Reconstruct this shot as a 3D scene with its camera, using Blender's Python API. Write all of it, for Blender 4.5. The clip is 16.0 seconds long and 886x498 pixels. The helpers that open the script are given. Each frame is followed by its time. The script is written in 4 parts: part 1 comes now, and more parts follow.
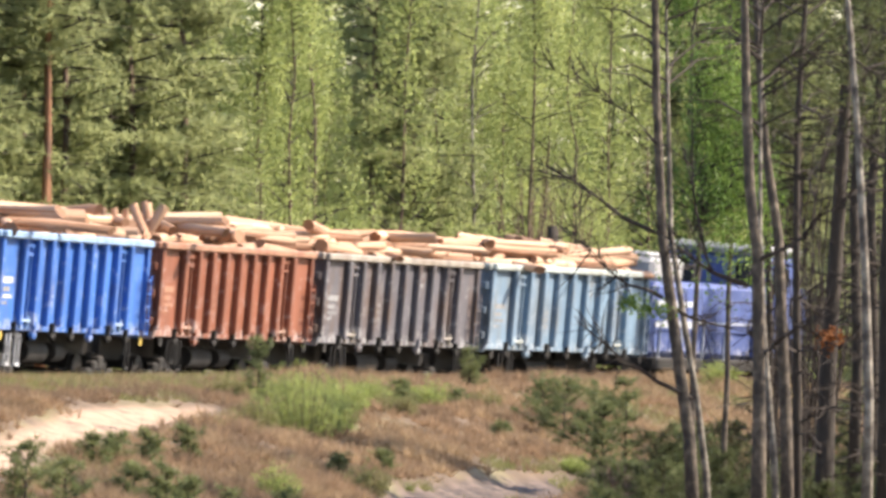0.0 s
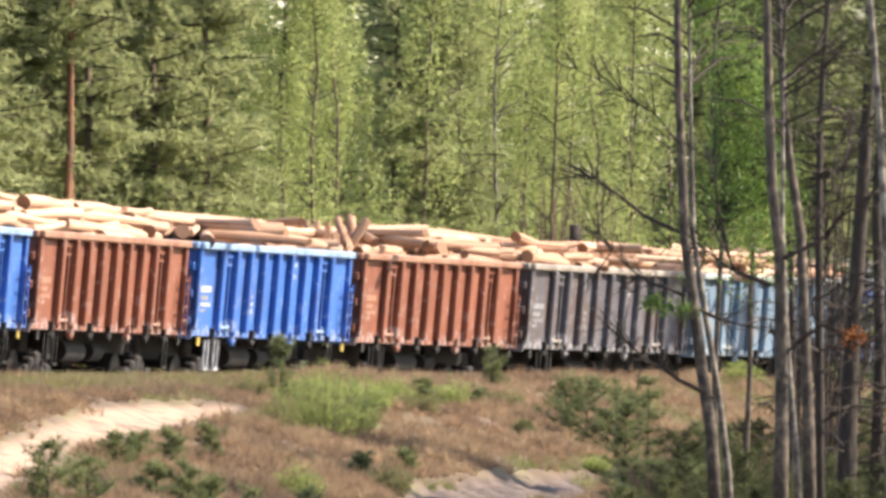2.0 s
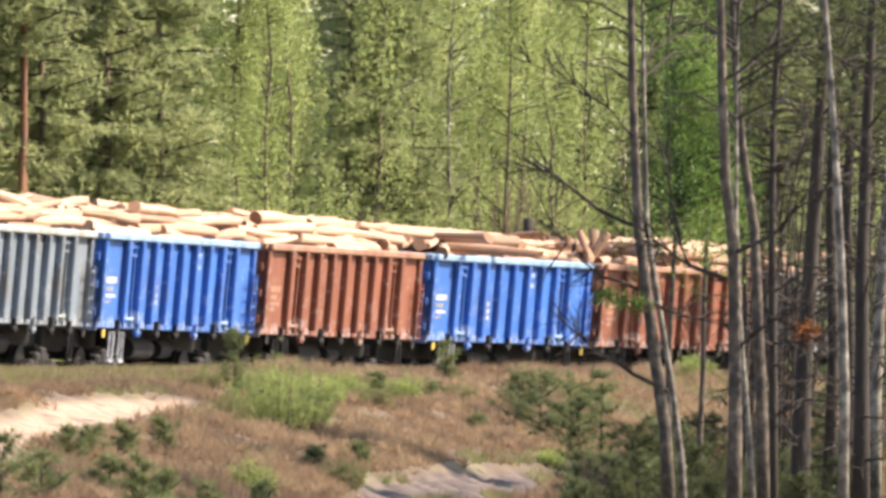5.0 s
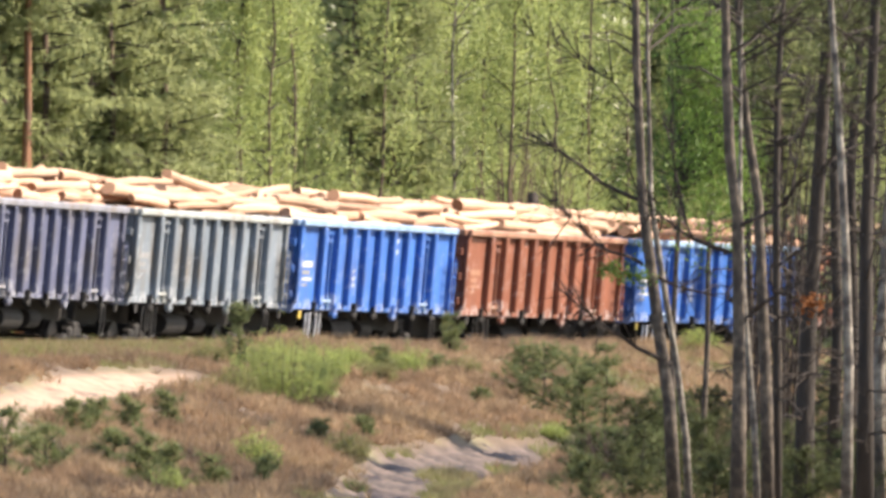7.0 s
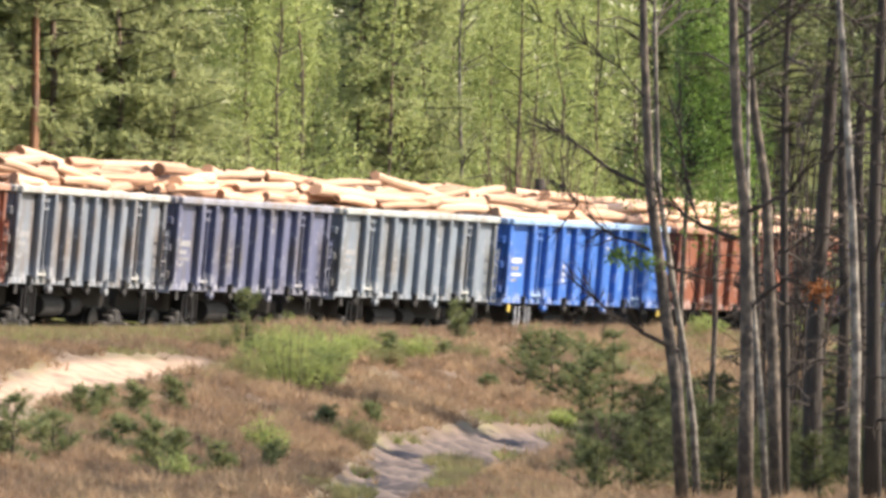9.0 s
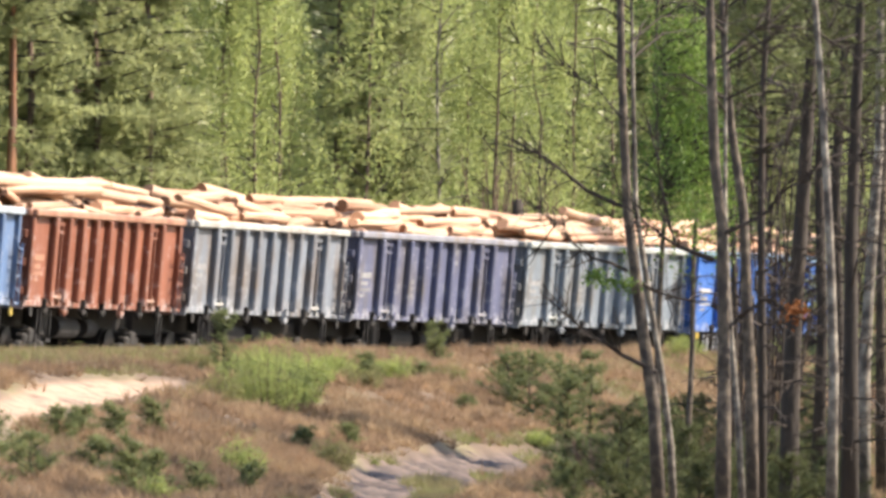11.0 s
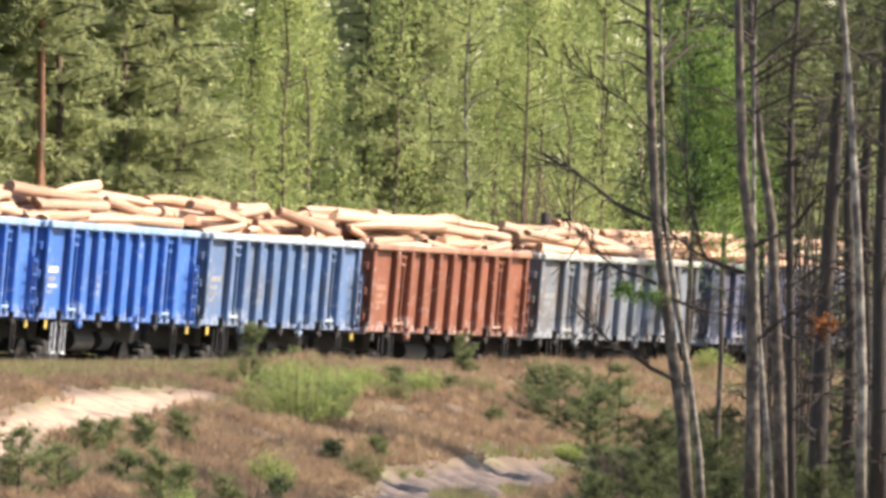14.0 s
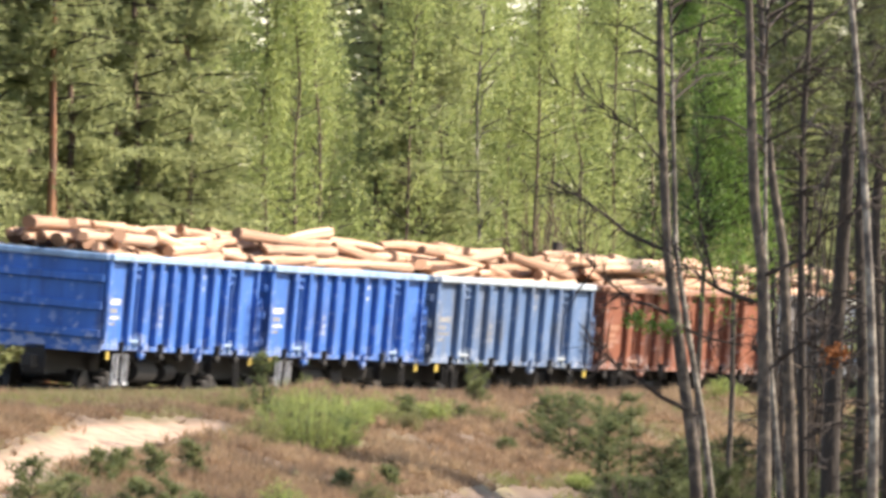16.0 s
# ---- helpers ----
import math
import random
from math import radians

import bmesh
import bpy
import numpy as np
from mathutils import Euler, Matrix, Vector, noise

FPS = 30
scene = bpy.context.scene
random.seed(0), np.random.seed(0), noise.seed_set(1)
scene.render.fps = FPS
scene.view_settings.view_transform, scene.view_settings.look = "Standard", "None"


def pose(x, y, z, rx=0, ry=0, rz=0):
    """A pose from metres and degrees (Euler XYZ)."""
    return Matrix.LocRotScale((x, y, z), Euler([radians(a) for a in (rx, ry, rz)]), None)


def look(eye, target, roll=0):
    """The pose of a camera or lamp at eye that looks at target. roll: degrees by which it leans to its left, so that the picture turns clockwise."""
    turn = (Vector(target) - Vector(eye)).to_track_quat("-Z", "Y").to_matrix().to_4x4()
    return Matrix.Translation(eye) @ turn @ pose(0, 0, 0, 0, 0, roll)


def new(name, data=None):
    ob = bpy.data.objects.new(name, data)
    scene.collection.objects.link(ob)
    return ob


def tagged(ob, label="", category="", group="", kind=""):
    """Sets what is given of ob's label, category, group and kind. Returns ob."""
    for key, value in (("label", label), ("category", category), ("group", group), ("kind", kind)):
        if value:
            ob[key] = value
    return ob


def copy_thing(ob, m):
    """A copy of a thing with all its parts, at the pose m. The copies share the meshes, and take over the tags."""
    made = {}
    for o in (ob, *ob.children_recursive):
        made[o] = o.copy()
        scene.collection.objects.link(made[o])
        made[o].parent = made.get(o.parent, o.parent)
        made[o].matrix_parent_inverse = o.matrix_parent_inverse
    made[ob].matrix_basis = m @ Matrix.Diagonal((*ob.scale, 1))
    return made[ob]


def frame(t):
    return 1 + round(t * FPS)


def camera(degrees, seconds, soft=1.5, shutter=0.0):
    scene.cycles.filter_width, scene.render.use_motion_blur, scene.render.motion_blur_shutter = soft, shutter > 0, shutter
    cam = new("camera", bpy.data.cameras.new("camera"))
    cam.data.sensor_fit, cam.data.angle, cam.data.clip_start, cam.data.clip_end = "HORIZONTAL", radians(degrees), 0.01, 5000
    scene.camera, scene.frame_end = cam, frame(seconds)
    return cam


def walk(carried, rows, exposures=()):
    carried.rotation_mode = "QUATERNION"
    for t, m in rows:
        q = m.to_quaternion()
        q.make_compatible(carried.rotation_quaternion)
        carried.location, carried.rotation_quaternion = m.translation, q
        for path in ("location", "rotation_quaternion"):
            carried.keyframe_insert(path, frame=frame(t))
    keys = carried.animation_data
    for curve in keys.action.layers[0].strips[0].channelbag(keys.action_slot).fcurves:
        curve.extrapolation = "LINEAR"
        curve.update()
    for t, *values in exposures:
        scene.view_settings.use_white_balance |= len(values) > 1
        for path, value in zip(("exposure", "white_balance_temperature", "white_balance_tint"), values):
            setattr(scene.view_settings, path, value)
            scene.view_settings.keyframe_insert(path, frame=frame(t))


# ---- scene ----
# A long-lens view along a forest railway: a timber train on a canted curve, heath and young pines before it, woods behind.
cam = camera(4.204, 16.0, soft=3.4, shutter=0.5)
EYE_POINT = (0.0, 0.0, 2.4)
# seconds, and where the lens points on a plane 1000 m ahead: metres across and up
AIM = [(0.0, -0.162, 11.658), (0.5, -1.084, 11.135), (1.0, -0.521, 11.875), (1.5, -2.742, 11.691), (2.0, -2.018, 11.545),
       (2.5, 0.498, 10.879), (3.0, 2.139, 11.554), (3.2, 1.947, 11.555), (5.3, 1.786, 10.864), (5.5, 1.508, 10.716), (6.0, 1.15, 10.531), (6.5, 1.588, 9.893),
       (7.0, 1.539, 8.9), (7.1, 0.484, 7.643), (7.2, -0.160, 7.562), (7.5, -0.332, 9.076), (8.0, 1.136, 7.046), (10.3, 0.647, 8.802), (10.5, 0.86, 8.666), (11.0, 2.781, 9.525),
       (11.5, 2.333, 10.48), (12.0, 2.646, 11.061), (12.5, 1.882, 11.694), (13.0, -2.584, 12.979), (13.5, -1.298, 13.216),
       (14.0, 0.394, 10.555), (14.5, 1.338, 9.925), (15.0, 3.336, 10.427), (15.5, 2.879, 11.927), (15.9, 0.069, 13.208), (16.0, -0.598, 12.98)]
walk(cam, [(t, look(EYE_POINT, (x, 1000.0, z), 1.0)) for t, x, z in AIM], exposures=[(0.0, 1.4, 7200, 14), (16.0, 1.4, 7200, 14)])

# ---- light ----
SUN_EL, SUN_AZ = radians(42), radians(82)  # azimuth clockwise from the line of sight
world = bpy.data.worlds.new("sky")
scene.world = world
world.use_nodes = True
wn = world.node_tree.nodes
sky = wn.new("ShaderNodeTexSky")
sky.sky_type, sky.sun_disc = "NISHITA", False
sky.sun_elevation, sky.sun_rotation = SUN_EL, SUN_AZ
world.node_tree.links.new(sky.outputs[0], wn["Background"].inputs[0])
wn["Background"].inputs[1].default_value = 0.14
sun = new("sun", bpy.data.lights.new("sun", "SUN"))
sun.data.energy, sun.data.angle, sun.data.color = 4.7, radians(0.53), (1.0, 0.93, 0.82)
S = Vector((math.sin(SUN_AZ) * math.cos(SUN_EL), math.cos(SUN_AZ) * math.cos(SUN_EL), math.sin(SUN_EL)))
sun.matrix_world = look(S * 100, (0, 0, 0))

# ---- plan ----
# ground and track plan
R_TRACK, HEAD, GRADE, CANT = 422.6, 0.2326, -0.0046, 4.13
RAIL_Z = 1.52
WAGON_L = 13.92


BEND = -45.0          # before this arc length the line runs straight
START = (-7.99, 263.2)
CENTRE = (START[0] + R_TRACK * math.cos(HEAD), START[1] - R_TRACK * math.sin(HEAD))


def track(u, side=0.0):
    """Plan point on the track at arc length u, side metres to the right of the centre line, with the heading."""
    c = max(u, BEND)
    a = HEAD + c / R_TRACK
    x = CENTRE[0] - (R_TRACK - side) * math.cos(a) + (u - c) * math.sin(a)
    y = CENTRE[1] + (R_TRACK - side) * math.sin(a) + (u - c) * math.cos(a)
    return x, y, a


def track_coords(x, y):
    """Arc length and distance to the right of the centre line."""
    dx, dy = x - CENTRE[0], y - CENTRE[1]
    u = (math.atan2(dy, -dx) - HEAD) * R_TRACK
    if u > BEND:
        return u, R_TRACK - math.hypot(dx, dy)
    bx, by, a = track(BEND)
    return BEND + (x - bx) * math.sin(a) + (y - by) * math.cos(a), (x - bx) * math.cos(a) - (y - by) * math.sin(a)


def ease(a, b, v):
    v = min(1.0, max(0.0, (v - a) / (b - a)))
    return v * v * (3 - 2 * v)


def ground_z(x, y):
    u, w = track_coords(x, y)
    rail = RAIL_Z + GRADE * max(-80.0, min(160.0, u))
    crest = 1.93 + 0.0022 * max(-80.0, min(120.0, u))
    n = noise.noise((x * 0.35, y * 0.12, 0.0)) * 0.10 + noise.noise((x * 1.1, y * 0.45, 3.0)) * 0.045
    if w > 0:
        low = crest - 2.05 * ease(4.5, 17.5, w) - 0.1 * ease(3.6, 9, w)
        z = (rail - 0.35) + (low - rail + 0.35) * ease(2.3, 3.5, w)
        z += n * ease(2.6, 6.0, w)
    else:
        z = (rail - 0.35) + 0.5 * ease(3.0, 7.0, -w) + n * ease(3, 7, -w)
    far = ease(30, 140, math.hypot(x, y))
    return 0.8 * (1 - far) + z * far if w > 3 else z


# ---- materials ----
def material(name, base, second=None, scale=3.0, rough=0.7, metal=0.0, bump=0.0, bump_scale=40.0, stain=None, stain_scale=0.8,
             stain_amount=0.5, stretch=(1, 1, 1), vary=0.0, space="Object", translucent=0.0, island=0.0):
    """A surface with grain at one scale, stains at a second, and fine relief."""
    m = bpy.data.materials.new(name)
    m.use_nodes = True
    nt = m.node_tree
    n, link = nt.nodes, nt.links.new
    bsdf = n["Principled BSDF"]
    tc = n.new("ShaderNodeTexCoord")
    mp = n.new("ShaderNodeMapping")
    mp.inputs["Scale"].default_value = stretch
    link(tc.outputs[space], mp.inputs[0])

    def noise_tex(sc, detail=5.0):
        t = n.new("ShaderNodeTexNoise")
        t.inputs["Scale"].default_value, t.inputs["Detail"].default_value = sc, detail
        link(mp.outputs[0], t.inputs["Vector"])
        return t

    def mix(fac, a, b):
        x = n.new("ShaderNodeMix")
        x.data_type = "RGBA"
        if isinstance(fac, float):
            x.inputs["Factor"].default_value = fac
        else:
            link(fac, x.inputs["Factor"])
        for v, i in ((a, 6), (b, 7)):
            if isinstance(v, tuple):
                x.inputs[i].default_value = (*v, 1)
            else:
                link(v, x.inputs[i])
        return x.outputs[2]

    def ramp(src, a, b):
        x = n.new("ShaderNodeMapRange")
        x.inputs["From Min"].default_value, x.inputs["From Max"].default_value = a, b
        link(src, x.inputs["Value"])
        return x.outputs[0]

    second = second or tuple(c * 0.7 for c in base)
    col = mix(ramp(noise_tex(scale).outputs[0], 0.35, 0.65), base, second)
    if stain:
        f = ramp(noise_tex(stain_scale, 8.0).outputs[0], 0.62 - stain_amount * 0.3, 0.72 - stain_amount * 0.1)
        col = mix(f, col, stain)
    if vary or island:
        src = n.new("ShaderNodeNewGeometry").outputs["Random Per Island"] if island else n.new("ShaderNodeObjectInfo").outputs["Random"]
        hs = n.new("ShaderNodeHueSaturation")
        amount = island or vary
        r = n.new("ShaderNodeMapRange")
        r.inputs["To Min"].default_value, r.inputs["To Max"].default_value = 1 - amount, 1 + amount
        link(src, r.inputs["Value"])
        link(r.outputs[0], hs.inputs["Value"])
        link(col, hs.inputs["Color"])
        col = hs.outputs[0]
    link(col, bsdf.inputs["Base Color"])
    bsdf.inputs["Roughness"].default_value, bsdf.inputs["Metallic"].default_value = rough, metal
    if bump:
        b = n.new("ShaderNodeBump")
        b.inputs["Strength"].default_value, b.inputs["Distance"].default_value = bump, 0.02
        link(noise_tex(bump_scale).outputs[0], b.inputs["Height"])
        link(b.outputs[0], bsdf.inputs["Normal"])
    if translucent:
        tr = n.new("ShaderNodeBsdfTranslucent")
        link(col, tr.inputs[0])
        bsdf.inputs["Specular IOR Level"].default_value = 0.2
        ms = n.new("ShaderNodeMixShader")
        ms.inputs[0].default_value = translucent
        link(bsdf.outputs[0], ms.inputs[1])
        link(tr.outputs[0], ms.inputs[2])
        link(ms.outputs[0], n["Material Output"].inputs[0])
    return m


def paint(name, base, rust=(0.16, 0.07, 0.035), amount=0.35):
    """Weathered wagon paint: stains, dark runs down the sheets, and pale chips and dust."""
    m = material(name, base, tuple(c * 0.72 for c in base), scale=1.6, rough=0.6, stain=rust, stain_scale=1.9, stain_amount=amount,
                 stretch=(1, 1, 0.35), bump=0.3, bump_scale=12)
    nt = m.node_tree
    n, link = nt.nodes, nt.links.new
    bsdf = n["Principled BSDF"]
    col = bsdf.inputs["Base Color"].links[0].from_socket
    tc = n.new("ShaderNodeTexCoord")
    for stretch, scale, lo, hi, tint, top in (((3.2, 3.2, 0.22), 2.2, 0.50, 0.75, tuple(c * 0.42 for c in base), 0.75),
                                              ((1.4, 1.4, 1.0), 3.4, 0.60, 0.70, tuple(0.24 + c * 0.55 for c in base), 0.45)):
        mp = n.new("ShaderNodeMapping")
        mp.inputs["Scale"].default_value = stretch
        link(tc.outputs["Object"], mp.inputs[0])
        t = n.new("ShaderNodeTexNoise")
        t.inputs["Scale"].default_value, t.inputs["Detail"].default_value = scale, 6
        link(mp.outputs[0], t.inputs["Vector"])
        r = n.new("ShaderNodeMapRange")
        r.inputs["From Min"].default_value, r.inputs["From Max"].default_value, r.inputs["To Max"].default_value = lo, hi, top
        link(t.outputs[0], r.inputs["Value"])
        x = n.new("ShaderNodeMix")
        x.data_type = "RGBA"
        link(r.outputs[0], x.inputs["Factor"])
        link(col, x.inputs[6])
        x.inputs[7].default_value = (*tint, 1)
        col = x.outputs[2]
    # pale scuffs on the lower sheets, where the hatches are hammered open
    sep = n.new("ShaderNodeSeparateXYZ")
    link(tc.outputs["Object"], sep.inputs[0])
    low = n.new("ShaderNodeMapRange")
    low.inputs["From Min"].default_value, low.inputs["From Max"].default_value = 1.95, 1.5
    low.inputs["To Max"].default_value = 0.16
    link(sep.outputs["Z"], low.inputs["Value"])
    t = n.new("ShaderNodeTexNoise")
    t.inputs["Scale"].default_value, t.inputs["Detail"].default_value = 5.0, 4
    link(tc.outputs["Object"], t.inputs["Vector"])
    add = n.new("ShaderNodeMath")
    link(t.outputs[0], add.inputs[0])
    link(low.outputs[0], add.inputs[1])
    r = n.new("ShaderNodeMapRange")
    r.inputs["From Min"].default_value, r.inputs["From Max"].default_value, r.inputs["To Max"].default_value = 0.64, 0.70, 0.8
    link(add.outputs[0], r.inputs["Value"])
    x = n.new("ShaderNodeMix")
    x.data_type = "RGBA"
    link(r.outputs[0], x.inputs["Factor"])
    link(col, x.inputs[6])
    x.inputs[7].default_value = (*(0.22 + c * 0.5 for c in base), 1)
    link(x.outputs[2], bsdf.inputs["Base Color"])
    return m


PAINTS = {
    "blue": paint("blue_wagon_paint", (0.023, 0.125, 0.44), (0.04, 0.072, 0.2), 0.2),
    "rust": paint("oxide_red_wagon_paint", (0.232, 0.076, 0.04), (0.16, 0.048, 0.024), 0.6),
    "dark_grey": paint("dark_grey_wagon_paint", (0.096, 0.092, 0.108), (0.088, 0.056, 0.044), 0.5),
    "light_blue": paint("pale_blue_wagon_paint", (0.144, 0.232, 0.328), (0.128, 0.152, 0.176), 0.5),
    "steel_blue": paint("faded_blue_wagon_paint", (0.08, 0.152, 0.296), (0.104, 0.12, 0.152), 0.4),
    "light_grey": paint("pale_grey_wagon_paint", (0.155, 0.182, 0.22), (0.12, 0.096, 0.08), 0.6),
    "grey_green": paint("grey_green_wagon_paint", (0.152, 0.188, 0.228), (0.12, 0.112, 0.1), 0.45),
    "slate": paint("slate_blue_wagon_paint", (0.083, 0.095, 0.168), (0.08, 0.072, 0.072), 0.45),
}
# rims in a paler tone than the walls: sunlight put into the colour
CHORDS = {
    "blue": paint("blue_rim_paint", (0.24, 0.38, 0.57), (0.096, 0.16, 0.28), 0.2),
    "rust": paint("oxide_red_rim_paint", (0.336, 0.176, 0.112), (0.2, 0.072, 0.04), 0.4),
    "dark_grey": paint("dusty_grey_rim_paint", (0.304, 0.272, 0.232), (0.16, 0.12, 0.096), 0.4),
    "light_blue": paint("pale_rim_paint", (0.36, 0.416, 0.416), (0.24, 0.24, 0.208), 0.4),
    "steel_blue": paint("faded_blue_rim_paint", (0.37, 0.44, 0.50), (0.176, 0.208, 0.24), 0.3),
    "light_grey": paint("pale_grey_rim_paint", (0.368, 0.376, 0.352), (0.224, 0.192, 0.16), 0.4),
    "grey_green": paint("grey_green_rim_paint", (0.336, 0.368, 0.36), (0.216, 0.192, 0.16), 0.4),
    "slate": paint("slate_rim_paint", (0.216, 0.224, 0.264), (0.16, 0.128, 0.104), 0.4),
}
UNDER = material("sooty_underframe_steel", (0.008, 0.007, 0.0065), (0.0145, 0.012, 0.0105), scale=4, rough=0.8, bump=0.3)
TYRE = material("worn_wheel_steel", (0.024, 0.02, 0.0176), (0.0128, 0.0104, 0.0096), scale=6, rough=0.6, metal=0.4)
WHITE = material("white_marking_paint", (0.576, 0.584, 0.592), (0.4, 0.416, 0.44), scale=9, rough=0.6, stain=(0.24, 0.24, 0.256), stain_scale=6)
FADED = material("faded_marking_paint", (0.336, 0.344, 0.344), (0.216, 0.224, 0.232), scale=7, rough=0.7, stain=(0.128, 0.128, 0.136), stain_scale=5, stain_amount=0.9)
OCHRE = material("yellow_marking_paint", (0.44, 0.32, 0.048), (0.32, 0.24, 0.08), scale=9, rough=0.6)
LOGS = [material("pine_log_pale", (0.50, 0.345, 0.25), (0.41, 0.255, 0.162), scale=2.5, rough=0.8, stretch=(0.25, 1, 1), stain=(0.256, 0.12, 0.056),
                 stain_scale=1.5, stain_amount=0.25, bump=0.5, bump_scale=12, vary=0.22),
        material("pine_log_bark", (0.448, 0.276, 0.188), (0.32, 0.172, 0.104), scale=3, rough=0.85, stretch=(0.3, 1, 1), stain=(0.16, 0.072, 0.036),
                 stain_scale=2, stain_amount=0.35, bump=0.6, bump_scale=14, vary=0.25)]
# sawn ends: their own brown, with some shade put into the colour
LOG_END = material("sawn_log_end", (0.288, 0.152, 0.088), (0.176, 0.088, 0.048), scale=14, rough=0.85, vary=0.3)
NEEDLE = material("pine_needles", (0.33, 0.36, 0.17), (0.255, 0.29, 0.14), scale=0.3, rough=0.6, translucent=0.6, island=0.08)
# the pine needles again, with shade put into a darker colour
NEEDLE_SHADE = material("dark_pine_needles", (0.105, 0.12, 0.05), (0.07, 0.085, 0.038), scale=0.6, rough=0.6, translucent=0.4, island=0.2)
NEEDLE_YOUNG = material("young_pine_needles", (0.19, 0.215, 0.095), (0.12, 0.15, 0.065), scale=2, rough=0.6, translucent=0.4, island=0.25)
LEAF = material("fresh_birch_leaves", (0.38, 0.425, 0.165), (0.255, 0.31, 0.11), scale=0.5, rough=0.5, translucent=0.5, island=0.2)
SHRUB_LEAF = material("pale_willow_leaves", (0.33, 0.385, 0.125), (0.23, 0.28, 0.095), scale=1.5, rough=0.5, translucent=0.55, island=0.3)
LEAF_DEEP = material("young_green_leaves", (0.17, 0.255, 0.062), (0.075, 0.14, 0.034), scale=0.9, rough=0.5, translucent=0.5, island=0.3)
HEATH = material("dry_brown_heather", (0.33, 0.222, 0.14), (0.185, 0.132, 0.092), scale=0.4, rough=0.9, space="Object", island=0.13, translucent=0.4)
STRAW = material("pale_dry_grass", (0.39, 0.28, 0.175), (0.26, 0.185, 0.12), scale=0.4, rough=0.9, island=0.15, translucent=0.4)
GRASS = material("spring_grass", (0.2, 0.224, 0.08), (0.248, 0.208, 0.12), scale=0.3, rough=0.8, island=0.2, translucent=0.4)
PINE_BARK = material("orange_pine_bark", (0.288, 0.136, 0.068), (0.16, 0.072, 0.04), scale=5, rough=0.9, stretch=(1, 1, 0.3), stain=(0.08, 0.056, 0.04),
                     stain_scale=2, stain_amount=0.4, bump=0.8, bump_scale=18)
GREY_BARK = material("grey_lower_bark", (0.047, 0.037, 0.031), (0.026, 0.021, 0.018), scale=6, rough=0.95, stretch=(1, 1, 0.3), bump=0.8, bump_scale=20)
BIRCH_BARK = material("white_birch_bark", (0.33, 0.30, 0.25), (0.13, 0.108, 0.086), scale=5, rough=0.8, stretch=(1, 1, 1.2), stain=(0.048, 0.04, 0.036),
                      stain_scale=4.0, stain_amount=0.85, bump=0.6, bump_scale=15)
DARK_BIRCH = material("rough_grey_birch_bark", (0.165, 0.132, 0.10), (0.034, 0.026, 0.02), scale=7, rough=0.9, stretch=(1, 1, 0.9), stain=(0.04, 0.032, 0.028),
                      stain_scale=5.0, stain_amount=0.8, bump=0.8, bump_scale=14)
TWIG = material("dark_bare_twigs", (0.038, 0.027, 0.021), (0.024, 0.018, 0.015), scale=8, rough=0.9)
BROWN_BARK = material("brown_pine_bark", (0.13, 0.085, 0.06), (0.075, 0.055, 0.045), scale=5, rough=0.95, stretch=(1, 1, 0.3), bump=0.8, bump_scale=18)
RAIL = material("rail_steel", (0.16, 0.104, 0.072), (0.096, 0.064, 0.048), scale=6, rough=0.6, metal=0.5)
BALLAST = material("grey_ballast", (0.176, 0.16, 0.144), (0.096, 0.088, 0.08), scale=14, rough=0.95, bump=1.0, bump_scale=20)
RED_TWIG = material("reddish_bare_twigs", (0.17, 0.11, 0.085), (0.11, 0.07, 0.055), scale=8, rough=0.9)
DRY_LEAF = material("dry_orange_leaves", (0.25, 0.095, 0.032), (0.16, 0.06, 0.022), scale=5, rough=0.8, translucent=0.3)
SLEEPER = material("tarred_sleeper", (0.056, 0.044, 0.036), scale=6, rough=0.9)
LOCO_BLUE = paint("locomotive_blue_paint", (0.06, 0.096, 0.272), (0.048, 0.08, 0.2), 0.15)
LOCO_PALE = paint("locomotive_pale_band", (0.44, 0.48, 0.544), (0.28, 0.296, 0.336), 0.2)
LOCO_ROOF = material("locomotive_grey_roof", (0.336, 0.344, 0.36), (0.224, 0.224, 0.24), scale=2, rough=0.6)
GLASS = material("dark_cab_glass", (0.016, 0.02, 0.024), rough=0.08)


